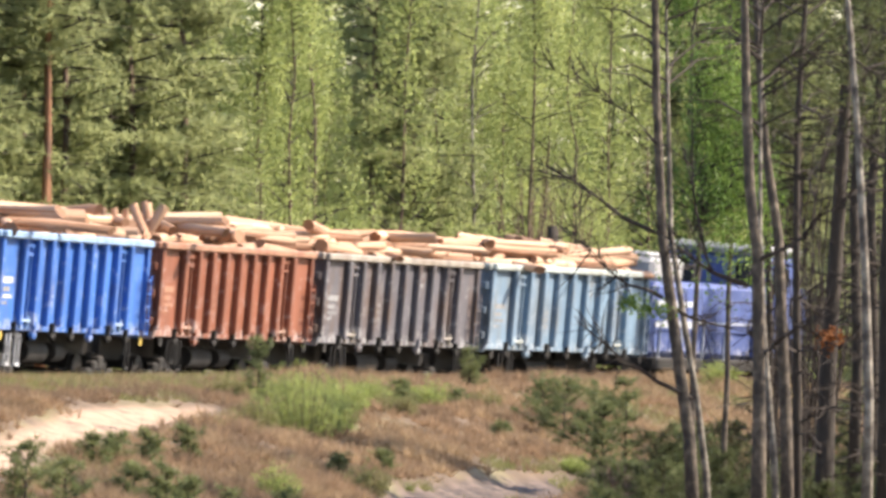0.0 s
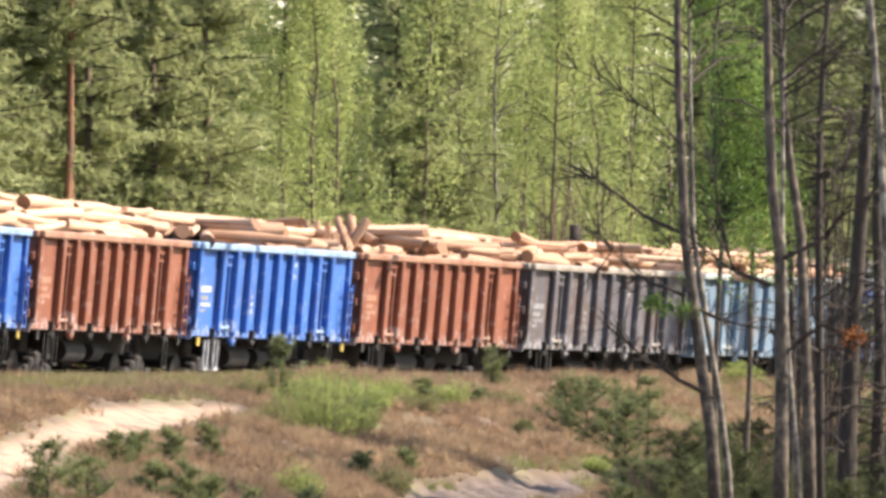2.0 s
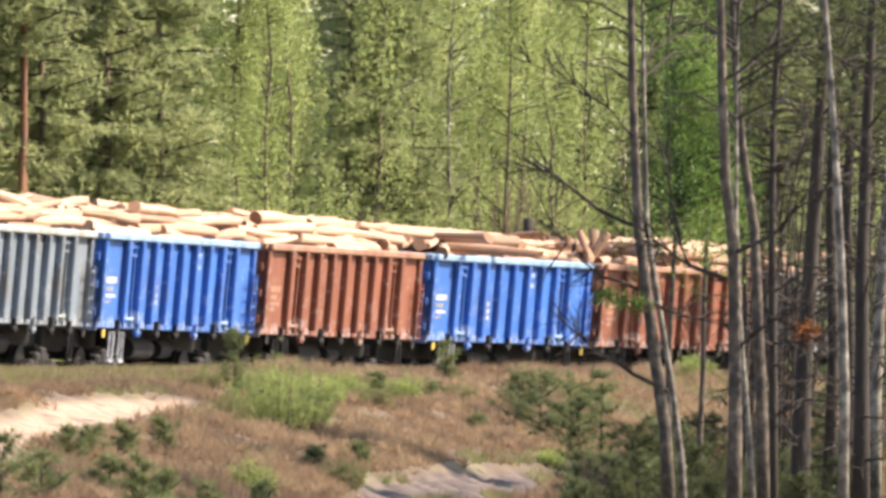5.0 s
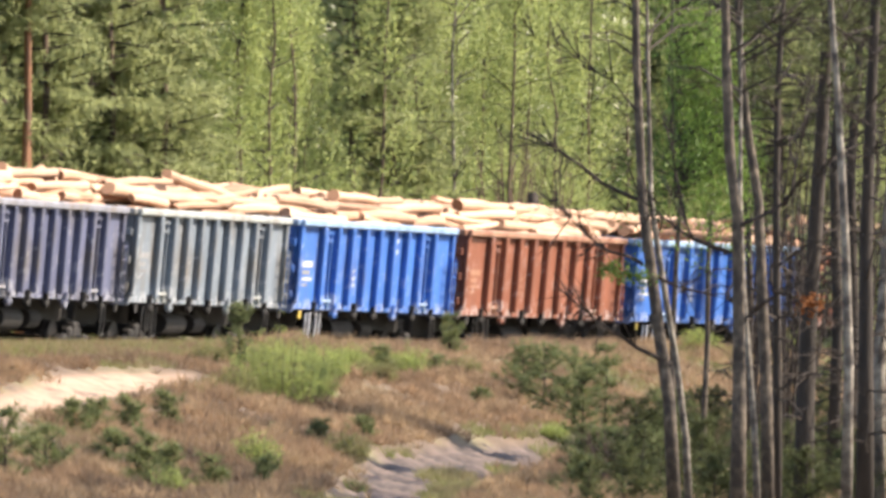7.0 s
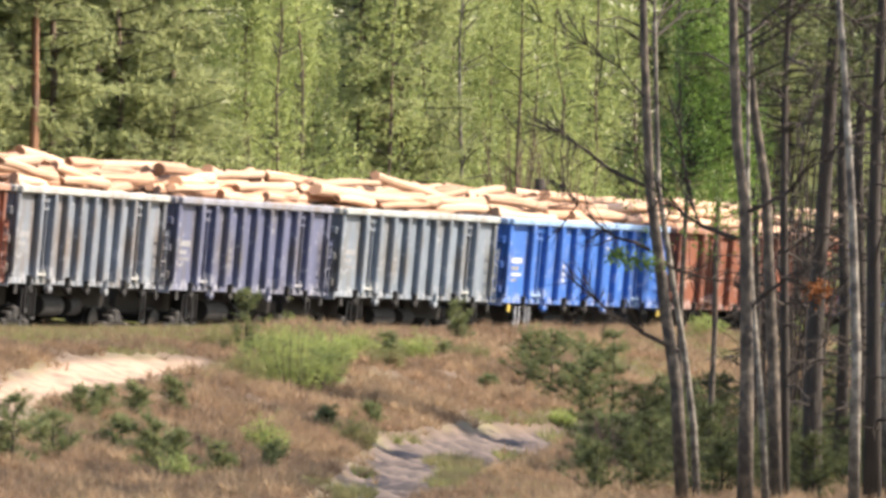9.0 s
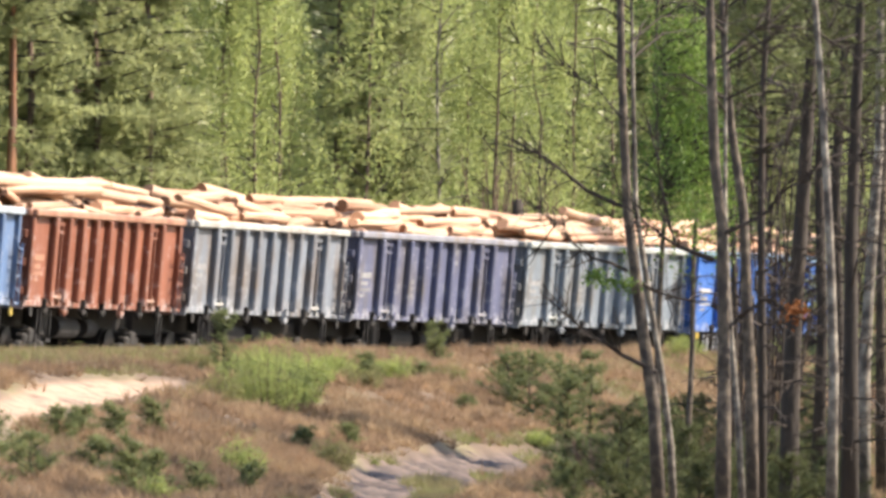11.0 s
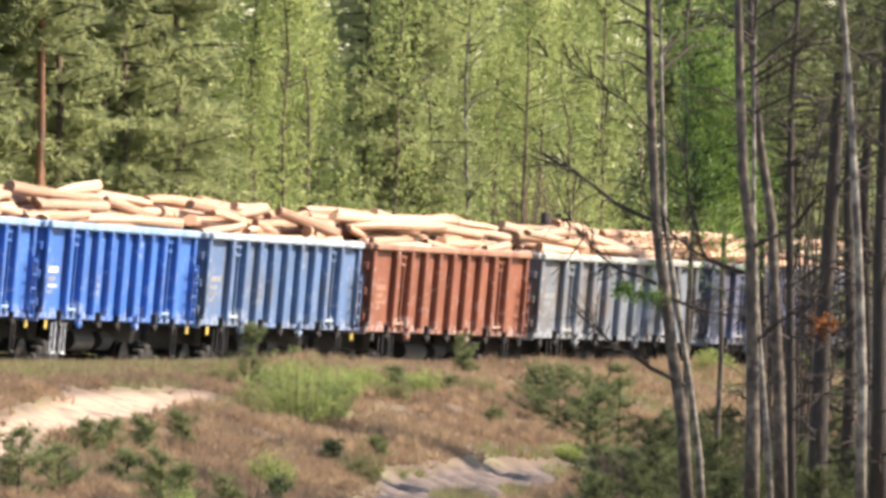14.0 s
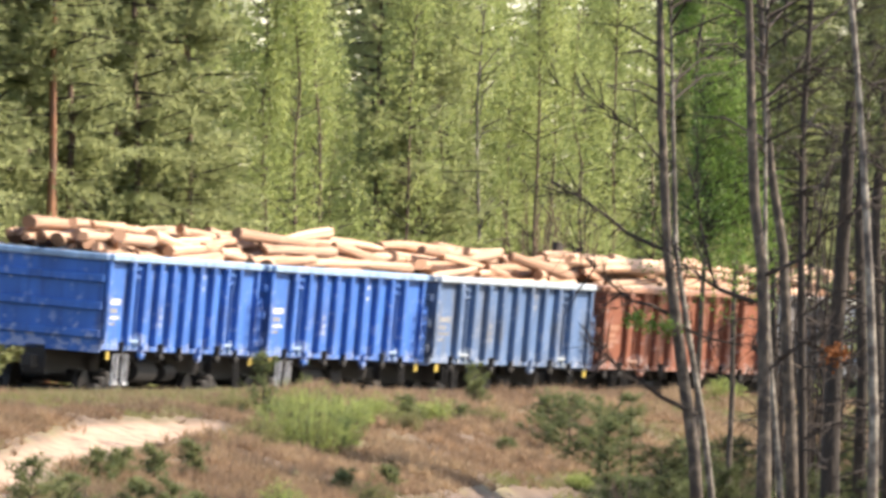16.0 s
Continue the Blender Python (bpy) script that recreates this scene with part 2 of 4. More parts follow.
def ground_material():
    """Sandy heath soil: brown litter, with bare sand where the tracks run."""
    m = material("heath_soil", (0.125, 0.085, 0.055), (0.085, 0.058, 0.038), scale=0.7, rough=0.95, stain=(0.16, 0.14, 0.068), stain_scale=0.22,
                 stain_amount=0.45, bump=0.7, bump_scale=9)
    nt = m.node_tree
    n, link = nt.nodes, nt.links.new
    bsdf = n["Principled BSDF"]
    old = bsdf.inputs["Base Color"].links[0].from_socket
    att = n.new("ShaderNodeAttribute")
    att.attribute_name = "sand"
    tc = n.new("ShaderNodeTexCoord")
    t = n.new("ShaderNodeTexNoise")
    t.inputs["Scale"].default_value, t.inputs["Detail"].default_value = 1.7, 12
    link(tc.outputs["Object"], t.inputs["Vector"])
    tint = n.new("ShaderNodeMix")
    tint.data_type = "RGBA"
    tint.inputs[6].default_value, tint.inputs[7].default_value = (0.385, 0.272, 0.195, 1), (0.17, 0.113, 0.08, 1)
    speck = n.new("ShaderNodeMapRange")
    speck.inputs["From Min"].default_value, speck.inputs["From Max"].default_value = 0.40, 0.68
    link(t.outputs[0], speck.inputs["Value"])
    link(speck.outputs[0], tint.inputs["Factor"])
    add = n.new("ShaderNodeMath")
    add.operation = "ADD"
    link(att.outputs["Fac"], add.inputs[0])
    link(t.outputs[0], add.inputs[1])
    r = n.new("ShaderNodeMapRange")
    r.inputs["From Min"].default_value, r.inputs["From Max"].default_value = 0.80, 1.45
    link(add.outputs[0], r.inputs["Value"])
    x = n.new("ShaderNodeMix")
    x.data_type = "RGBA"
    link(r.outputs[0], x.inputs["Factor"])
    link(old, x.inputs[6])
    road = n.new("ShaderNodeAttribute")
    road.attribute_name = "road"
    t2 = n.new("ShaderNodeTexNoise")
    t2.inputs["Scale"].default_value, t2.inputs["Detail"].default_value = 5.5, 8
    link(tc.outputs["Object"], t2.inputs["Vector"])
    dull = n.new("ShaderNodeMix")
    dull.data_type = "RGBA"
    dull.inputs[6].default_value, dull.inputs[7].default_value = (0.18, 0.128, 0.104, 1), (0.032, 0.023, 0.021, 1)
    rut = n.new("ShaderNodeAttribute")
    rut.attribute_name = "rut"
    # hollows of the ruts get shade in their colour, on top of mottling
    rut_shade = n.new("ShaderNodeMath")
    rut_shade.operation = "MULTIPLY_ADD"
    link(rut.outputs["Fac"], rut_shade.inputs[0])
    rut_shade.inputs[1].default_value = 0.95
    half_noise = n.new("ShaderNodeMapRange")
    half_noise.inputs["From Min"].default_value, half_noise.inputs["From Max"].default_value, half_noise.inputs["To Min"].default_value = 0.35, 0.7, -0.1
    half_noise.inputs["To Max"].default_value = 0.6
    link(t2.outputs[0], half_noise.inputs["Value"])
    link(half_noise.outputs[0], rut_shade.inputs[2])
    link(rut_shade.outputs[0], dull.inputs["Factor"])
    both = n.new("ShaderNodeMix")
    both.data_type = "RGBA"
    link(road.outputs["Fac"], both.inputs["Factor"])
    link(tint.outputs[2], both.inputs[6])
    link(dull.outputs[2], both.inputs[7])
    link(both.outputs[2], x.inputs[7])
    link(x.outputs[2], bsdf.inputs["Base Color"])
    return m


# ---- mesh helpers ----
def part(name, bm, mat, parent=None, label=""):
    me = bpy.data.meshes.new(name)
    bm.to_mesh(me)
    bm.free()
    for mm in mat if isinstance(mat, (list, tuple)) else (mat,):
        me.materials.append(mm)
    ob = new(name, me)
    ob.parent = parent
    return tagged(ob, label)


def raw(name, verts, faces, mat, parent=None, label="", smooth=False):
    me = bpy.data.meshes.new(name)
    me.from_pydata(verts, [], faces)
    if smooth:
        me.polygons.foreach_set("use_smooth", [True] * len(me.polygons))
    for mm in mat if isinstance(mat, (list, tuple)) else (mat,):
        me.materials.append(mm)
    ob = new(name, me)
    ob.parent = parent
    return tagged(ob, label)


def share(ob, m, parent=None):
    """Another object on the same mesh."""
    o = new(ob.name.split(".")[0], ob.data)
    o.parent = parent or ob.parent
    o.matrix_basis = m
    if "label" in ob:
        o["label"] = ob["label"]
    return o


def box(bm, x0, x1, y0, y1, z0, z1, bevel=0.0):
    geo = bmesh.ops.create_cube(bm, size=1.0)
    vs = geo["verts"]
    bmesh.ops.scale(bm, vec=(x1 - x0, y1 - y0, z1 - z0), verts=vs)
    bmesh.ops.translate(bm, vec=((x0 + x1) / 2, (y0 + y1) / 2, (z0 + z1) / 2), verts=vs)
    if bevel:
        es = {e for v in vs for e in v.link_edges}
        bmesh.ops.bevel(bm, geom=list(es), offset=bevel, segments=1, affect="EDGES")
    return bm


def boxes(*rows, bevel=0.0):
    bm = bmesh.new()
    for r in rows:
        box(bm, *r, bevel=bevel)
    return bm


def tube_data(points, radii, sides=8, cap=True):
    """Vertices and faces of a tube through points."""
    verts, faces = [], []
    pts = [Vector(p) for p in points]
    for i, p in enumerate(pts):
        d = (pts[min(i + 1, len(pts) - 1)] - pts[max(i - 1, 0)]).normalized()
        a = d.orthogonal().normalized() if abs(d.z) < 0.9 else Vector((1, 0, 0)).cross(d).normalized()
        b = d.cross(a)
        for k in range(sides):
            w = 2 * math.pi * k / sides
            verts.append(tuple(p + (a * math.cos(w) + b * math.sin(w)) * radii[i]))
    for i in range(len(pts) - 1):
        for k in range(sides):
            k2 = (k + 1) % sides
            faces.append((i * sides + k, i * sides + k2, (i + 1) * sides + k2, (i + 1) * sides + k))
    if cap:
        faces.append(tuple(range(sides))[::-1])
        faces.append(tuple((len(pts) - 1) * sides + k for k in range(sides)))
    return verts, faces


def join(datas):
    verts, faces = [], []
    for v, f in datas:
        o = len(verts)
        verts += v
        faces += [tuple(i + o for i in q) for q in f]
    return verts, faces


def blades(rng, centres, length, width, count, lift=0.0, droop=0.0, quad=False):
    """Thin leaf blades in tufts round each centre: vertices and faces."""
    c = np.repeat(np.asarray(centres, float), count, axis=0)
    n = len(c)
    d = rng.normal(size=(n, 3))
    d[:, 2] = d[:, 2] * 0.7 + lift - droop
    d /= np.linalg.norm(d, axis=1)[:, None]
    s = np.cross(d, rng.normal(size=(n, 3)))
    s /= np.linalg.norm(s, axis=1)[:, None] + 1e-9
    ln = length * rng.uniform(0.6, 1.3, (n, 1))
    wd = width * rng.uniform(0.7, 1.3, (n, 1))
    if quad:
        c = c + d * ln * rng.uniform(0.2, 1.6, (n, 1))
        v = np.stack([c, c + d * ln * 0.5 + s * wd / 2, c + d * ln, c + d * ln * 0.5 - s * wd / 2], 1).reshape(-1, 3)
        f = np.arange(n * 4).reshape(-1, 4)
    else:
        v = np.stack([c + s * wd / 2, c - s * wd / 2, c + d * ln], 1).reshape(-1, 3)
        f = np.arange(n * 3).reshape(-1, 3)
    return v.tolist(), f.tolist()


# ---- ground ----
def steps(*stretches):
    out = []
    for a, b, s in stretches:
        out += list(np.arange(a, b, s))
    return out


# sandy tracks in plan: (arc length, nearest and farthest distance to the right of the railway)
SAND = [
    [(-20.5, 7.9, 8.0), (-24, 7.7, 8.6), (-29.5, 7.6, 9.1), (-35.5, 7.8, 9.6), (-45, 8.6, 10.1), (-55, 9.6, 10.8), (-64, 10.4, 11.8), (-90, 12, 14)],
    [(-8, 13.5, 13.7), (-13, 13.4, 14.3), (-23.5, 13.4, 15.6), (-34, 13.7, 17.0), (-48.6, 15.2, 18.3), (-66, 17.2, 19.6), (-84, 19, 21.1), (-100, 20.6, 22.8)],
]


def sand_at(x, y):
    u, w = track_coords(x, y)
    best = 0.0
    for line in SAND:
        for (u0, a0, b0), (u1, a1, b1) in zip(line, line[1:]):
            if u1 <= u <= u0:
                f = (u - u0) / (u1 - u0)
                a, b = a0 + (a1 - a0) * f, b0 + (b1 - b0) * f
                best = max(best, min(w - a, b - w) * 2.2 + 0.2)
    return max(0.0, min(1.0, best))


def build_ground():
    xs = steps((-3000, -300, 300), (-300, -60, 40), (-60, -22, 3), (-22, -8, 0.4), (-8, 9, 0.19), (9, 22, 0.4), (22, 60, 3), (60, 300, 40), (300, 3001, 300))
    ys = steps((-1500, -100, 200), (-100, 120, 20), (120, 190, 1.0), (190, 330, 0.6), (330, 420, 3), (420, 900, 40), (900, 4501, 400))
    verts, sand, road, ruts = [], [], [], []
    for y in ys:
        for x in xs:
            s = sand_at(x, y) if -25 < x < 25 and 100 < y < 330 else 0.0
            z, rut = ground_z(x, y), 0.0
            if s > 0:
                u, w = track_coords(x, y)
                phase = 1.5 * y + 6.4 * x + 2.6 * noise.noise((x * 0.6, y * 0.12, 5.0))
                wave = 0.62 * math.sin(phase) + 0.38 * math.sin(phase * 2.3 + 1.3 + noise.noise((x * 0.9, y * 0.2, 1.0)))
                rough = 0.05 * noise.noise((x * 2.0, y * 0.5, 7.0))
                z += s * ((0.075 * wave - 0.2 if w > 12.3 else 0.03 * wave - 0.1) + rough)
                # 1 in the hollows: drives the shade painted into the road colour
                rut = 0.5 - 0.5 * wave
            verts.append((x, y, z))
            sand.append(s)
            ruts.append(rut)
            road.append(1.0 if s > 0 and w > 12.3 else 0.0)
    nx = len(xs)
    faces = [(j * nx + i, j * nx + i + 1, (j + 1) * nx + i + 1, (j + 1) * nx + i) for j in range(len(ys) - 1) for i in range(nx - 1)]
    ob = raw("ground", verts, faces, ground_material(), smooth=True)
    ob.data.attributes.new("sand", "FLOAT", "POINT").data.foreach_set("value", sand)
    ob.data.attributes.new("road", "FLOAT", "POINT").data.foreach_set("value", road)
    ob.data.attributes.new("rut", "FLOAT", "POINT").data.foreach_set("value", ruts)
    tagged(ob, "brown sandy heath ground with bare pale wheel tracks", "ground", kind="structure")


build_ground()


def build_railway():
    us = [-260 + 6 * i for i in range(75)]
    section = [(-2.6, -0.75), (-1.9, -0.27), (1.9, -0.27), (2.6, -0.75)]
    verts = []
    for u in us:
        for s, dz in section:
            x, y, a = track(u, s)
            verts.append((x, y, RAIL_Z + GRADE * u + dz - s * math.tan(radians(CANT)) * 0.6))
    faces = [(i * 4 + k, i * 4 + k + 1, i * 4 + k + 5, i * 4 + k + 4) for i in range(len(us) - 1) for k in range(3)]
    bed = raw("ballast_bed", verts, faces, BALLAST)
    tagged(bed, "grey crushed stone ballast under the railway", "ballast", kind="structure")
    for side in (-0.76, 0.76):
        verts = []
        for u in us:
            for s, dz in ((-0.035, -0.17), (0.035, -0.17), (0.035, 0.0), (-0.035, 0.0)):
                x, y, a = track(u, side + s)
                verts.append((x, y, RAIL_Z + GRADE * u + dz - side * math.tan(radians(CANT))))
        faces = [(i * 4 + k, i * 4 + (k + 1) % 4, i * 4 + 4 + (k + 1) % 4, i * 4 + 4 + k) for i in range(len(us) - 1) for k in range(4)]
        tagged(raw("rail", verts, faces, RAIL), "worn brown steel rail on tarred sleepers", "rail", "rails of the track", "structure")
    rows = []
    for i in range(250):
        u = -70 + i * 0.6
        x, y, a = track(u)
        rows.append((pose(x, y, RAIL_Z + GRADE * u - 0.25, 0, CANT * 0.9, -math.degrees(a)), u))
    bm = bmesh.new()
    for m, u in rows:
        geo = bmesh.ops.create_cube(bm, size=1.0)
        bmesh.ops.scale(bm, vec=(2.7, 0.25, 0.15), verts=geo["verts"])
        bmesh.ops.transform(bm, matrix=m, verts=geo["verts"])
    tagged(part("sleepers", bm, SLEEPER), "tarred wooden sleepers in ballast", "sleepers", kind="stuff")


build_railway()


# ---- train ----
SPEED, GAIN = 7.5115, 0.05479


def run(t):
    """Metres the train has gone at t seconds."""
    return 0.25 + SPEED * t + GAIN * t * t


def train_pose(u):
    """Pose of a vehicle whose middle is at arc length u: origin on the rails, x ahead, z up."""
    x, y, a = track(u)
    return pose(x, y, RAIL_Z + GRADE * u, CANT, math.degrees(math.atan(-GRADE)), 90 - math.degrees(a))


BODY, HALF = 12.75, 1.42   # body length, half width of the sheeting
FLOOR_Z, TOP_Z = 1.35, 3.495


def build_bogie(wagon, x):
    b = bmesh.new()
    for s in (-1, 1):
        y = s * 1.02
        box(b, x - 1.25, x + 1.25, y - 0.09, y + 0.09, 0.42, 0.60, 0.03)
        box(b, x - 0.55, x + 0.55, y - 0.11, y + 0.11, 0.30, 0.82, 0.05)
        for q in (-0.925, 0.925):
            box(b, x + q - 0.2, x + q + 0.2, y - 0.13, y + 0.13, 0.33, 0.66, 0.04)
        for q in (-0.28, 0.0, 0.28):
            box(b, x + q - 0.07, x + q + 0.07, y + s * 0.11 - 0.03, y + s * 0.11 + 0.03, 0.36, 0.66)
    box(b, x - 0.22, x + 0.22, -1.15, 1.15, 0.62, 0.92, 0.04)
    bogie = part("bogie", b, UNDER, wagon, "near-black cast steel bogie")
    sets = []
    for q in (-0.925, 0.925):
        w = bmesh.new()
        for s in (-1, 1):
            bmesh.ops.create_cone(w, cap_ends=True, segments=24, radius1=0.475, radius2=0.475, depth=0.13,
                                  matrix=pose(0, s * 0.78, 0, 90))
            bmesh.ops.create_cone(w, cap_ends=True, segments=24, radius1=0.51, radius2=0.51, depth=0.035,
                                  matrix=pose(0, s * 0.71, 0, 90))
            bmesh.ops.create_cone(w, cap_ends=True, segments=12, radius1=0.15, radius2=0.12, depth=0.2, matrix=pose(0, s * 0.93, 0, 90))
        bmesh.ops.create_cone(w, cap_ends=True, segments=12, radius1=0.085, radius2=0.085, depth=1.9, matrix=pose(0, 0, 0, 90))
        ob = part("wheelset", w, TYRE, wagon)
        ob.matrix_basis = pose(x + q, 0, 0.475)
        sets.append(ob)
    return sets


def build_wagon(colour, label, rng):
    wagon = new("gondola_wagon")
    tagged(wagon, label, "railway wagon", "wagons of the timber train")
    wall, chord = PAINTS[colour], CHORDS[colour]
    h = BODY / 2
    z0, z1 = FLOOR_Z + 0.2, TOP_Z - 0.16
    for s in (-1, 1):
        # sheeting with shallow pressed panels
        b = bmesh.new()
        box(b, -h, h, s * HALF - 0.02, s * HALF + 0.02, z0, z1)
        side = part("side_wall", b, wall, wagon)
        # posts
        for i in range(9):
            x = -h + BODY * (0.14 + 0.09 * i)
            b = bmesh.new()
            y0, y1 = sorted((s * (HALF + 0.021), s * (HALF + 0.175)))
            box(b, x - 0.10, x + 0.10, y0, y1, z0 - 0.02, z1, 0.02)
            part("post", b, wall, side)
        for x in (-h + 0.09, h - 0.09):
            b = bmesh.new()
            y0, y1 = sorted((s * (HALF + 0.021), s * (HALF + 0.12)))
            box(b, x - 0.09, x + 0.09, y0, y1, z0, z1, 0.015)
            part("corner_post", b, wall, side)
        # grab frames in the second bay from each end
        for x in (-h + BODY * 0.185, -h + BODY * 0.815):
            b = bmesh.new()
            for dx in (-0.2, 0.2):
                y0, y1 = sorted((s * (HALF + 0.02), s * (HALF + 0.075)))
                box(b, x + dx - 0.03, x + dx + 0.03, y0, y1, z0 + 0.1, z1 - 0.1)
            box(b, x - 0.36, x + 0.36, y0, y1, z1 - 0.16, z1 - 0.1)
            box(b, x - 0.36, x + 0.36, y0, y1, z1 - 0.34, z1 - 0.29)
            part("hatch_frame", b, wall, side)
        y0, y1 = sorted((s * (HALF - 0.05), s * (HALF + 0.185)))
        part("top_chord", boxes((-h, h, y0, y1, TOP_Z - 0.16, TOP_Z), bevel=0.03), chord, wagon, "dusty top rail, coloured pale as sunlit")
        y0, y1 = sorted((s * (HALF - 0.1), s * (HALF + 0.028)))
        part("side_sill", boxes((-h, h, y0, y1, FLOOR_Z + 0.06, FLOOR_Z + 0.2), bevel=0.02), wall, wagon)
        for x in (-h + BODY * 0.185, -h + BODY * 0.815):
            y0, y1 = sorted((s * (HALF + 0.02), s * (HALF + 0.10)))
            part("door_stop", boxes((x - 0.42, x + 0.42, y0, y1, z0 + 0.06, z0 + 0.12), (x - 0.30, x - 0.24, y0, y1, z0 - 0.1, z0 + 0.2), (x + 0.24, x + 0.30, y0, y1, z0 - 0.1, z0 + 0.2)), chord, wagon)
        for i in range(7):
            x = -h + BODY * (0.12 + 0.127 * i)
            y0, y1 = sorted((s * (HALF + 0.02), s * (HALF + 0.13)))
            b = boxes((x - 0.16, x + 0.16, y0, y1, FLOOR_Z - 0.06, FLOOR_Z + 0.03), (x - 0.04, x + 0.04, y0, y1, FLOOR_Z - 0.12, FLOOR_Z + 0.25), bevel=0.012)
            part("hatch_latch", b, (UNDER, wall, UNDER)[i % 3], wagon)
    for s in (-1, 1):
        b = bmesh.new()
        x0, x1 = sorted((s * h, s * (h - 0.04)))
        box(b, x0, x1, -HALF - 0.02, HALF + 0.02, z0 - 0.2, z1 + 0.1)
        end = part("end_wall", b, wall, wagon)
        for z in (1.75, 2.35, 2.95):
            x0, x1 = sorted((s * (h + 0.002), s * (h + 0.11)))
            part("stiffener", boxes((x0, x1, -HALF, HALF, z - 0.09, z + 0.09), bevel=0.02), wall, end)
        x0, x1 = sorted((s * (h - 0.05), s * (h + 0.12)))
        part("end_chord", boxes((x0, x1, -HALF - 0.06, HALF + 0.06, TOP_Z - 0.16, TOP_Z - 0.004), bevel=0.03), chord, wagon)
        # ladder at the corner
        b = bmesh.new()
        for dx in (0.0, -0.34):
            box(b, s * (h - 0.12) + s * dx - 0.02, s * (h - 0.12) + s * dx + 0.02, -HALF - 0.225, -HALF - 0.19, 1.42, 2.75)
        for k in range(5):
            xa, xb = sorted((s * (h - 0.12), s * (h - 0.46)))
            box(b, xa, xb, -HALF - 0.225, -HALF - 0.195, 1.46 + k * 0.29, 1.49 + k * 0.29)
        if s > 0:
            part("ladder", b, wall, wagon)
        else:
            b.free()
        xa, xb = sorted((s * (h + 0.12), s * (h + 0.6)))
        b = boxes((xa, xb, -0.13, 0.13, 0.92, 1.2), bevel=0.03)
        part("coupler", b, UNDER, wagon)
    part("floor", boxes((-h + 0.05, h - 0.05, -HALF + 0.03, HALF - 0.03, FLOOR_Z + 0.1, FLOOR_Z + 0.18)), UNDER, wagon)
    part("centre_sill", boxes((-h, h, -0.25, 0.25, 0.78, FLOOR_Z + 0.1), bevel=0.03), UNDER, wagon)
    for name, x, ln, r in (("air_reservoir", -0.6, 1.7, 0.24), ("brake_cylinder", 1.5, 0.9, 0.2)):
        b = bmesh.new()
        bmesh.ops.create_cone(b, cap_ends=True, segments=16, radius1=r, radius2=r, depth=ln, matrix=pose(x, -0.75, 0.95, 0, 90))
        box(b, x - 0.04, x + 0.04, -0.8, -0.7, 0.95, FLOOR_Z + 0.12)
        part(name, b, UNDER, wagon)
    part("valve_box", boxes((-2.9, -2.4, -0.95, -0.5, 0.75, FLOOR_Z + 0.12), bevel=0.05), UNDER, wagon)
    for x in (-5.4, -4.6, 4.9):
        part("step_bracket", boxes((x - 0.18, x - 0.13, -HALF - 0.14, -HALF - 0.1, 0.72, FLOOR_Z), (x + 0.13, x + 0.18, -HALF - 0.14, -HALF - 0.1, 0.72, FLOOR_Z),
                                   (x - 0.18, x + 0.18, -HALF - 0.16, -HALF - 0.08, 0.68, 0.73)),
             WHITE if colour == "blue" and x < 0 else UNDER, wagon)
    for x in (-h + 0.3, h - 0.3):
        part("corner_mark", boxes((x - 0.1, x + 0.1, -HALF - 0.13, -HALF - 0.1, FLOOR_Z - 0.14, FLOOR_Z + 0.05)), OCHRE if colour in ("blue", "steel_blue") else UNDER, wagon)
    # lettering too small to read: plain bars
    y = -HALF - 0.024
    mark = CHORDS["rust"] if colour == "rust" else WHITE if colour == "blue" else FADED
    for k, (x, z, w, hh) in enumerate(((-h + 0.95, 2.46, 0.85, 0.13), (-h + 0.85, 2.27, 0.55, 0.10), (-h + 0.95, 2.12, 0.75, 0.07), (-h + 0.8, 1.98, 0.4, 0.06))):
        part("lettering", boxes((x - w / 2, x + w / 2, y - 0.004, y, z - hh / 2, z + hh / 2)), FADED if k % 2 and colour == "blue" else mark, wagon)
    for x, zs in ((-h + BODY * 0.365, (2.35, 2.18, 2.02)), (-h + BODY * 0.635, (3.1, 2.85))):
        for z in zs:
            part("lettering", boxes((x - 0.15, x + 0.15, y - 0.004, y, z - 0.05, z + 0.05)), mark, wagon)
    sets = build_bogie(wagon, -4.33) + build_bogie(wagon, 4.33)
    return wagon, sets


def log_mesh(seed, bark):
    rng = random.Random(seed)
    pts, rad = [], []
    bend, bend2 = rng.uniform(-0.07, 0.07), rng.uniform(-0.04, 0.04)
    for i in range(6):
        f = i / 5 - 0.5
        pts.append((f, bend * (1 - 4 * f * f), bend2 * math.sin(f * 6)))
        rad.append((1.12 - 0.3 * (f + 0.5)) * rng.uniform(0.96, 1.04))
    v, f = tube_data([(p[0] * 8, p[1] * 8, p[2] * 8) for p in pts], rad, 10)
    v = [(x / 8, y, z) for x, y, z in v]
    me = bpy.data.meshes.new("log")
    me.from_pydata(v, [], f)
    me.materials.append(LOGS[bark])
    me.materials.append(LOG_END)
    for i, p in enumerate(me.polygons):
        p.material_index, p.use_smooth = (1, False) if i >= len(me.polygons) - 2 else (0, True)
    return me


LOG_MESHES = [log_mesh(i, i % 3 == 2) for i in range(9)]


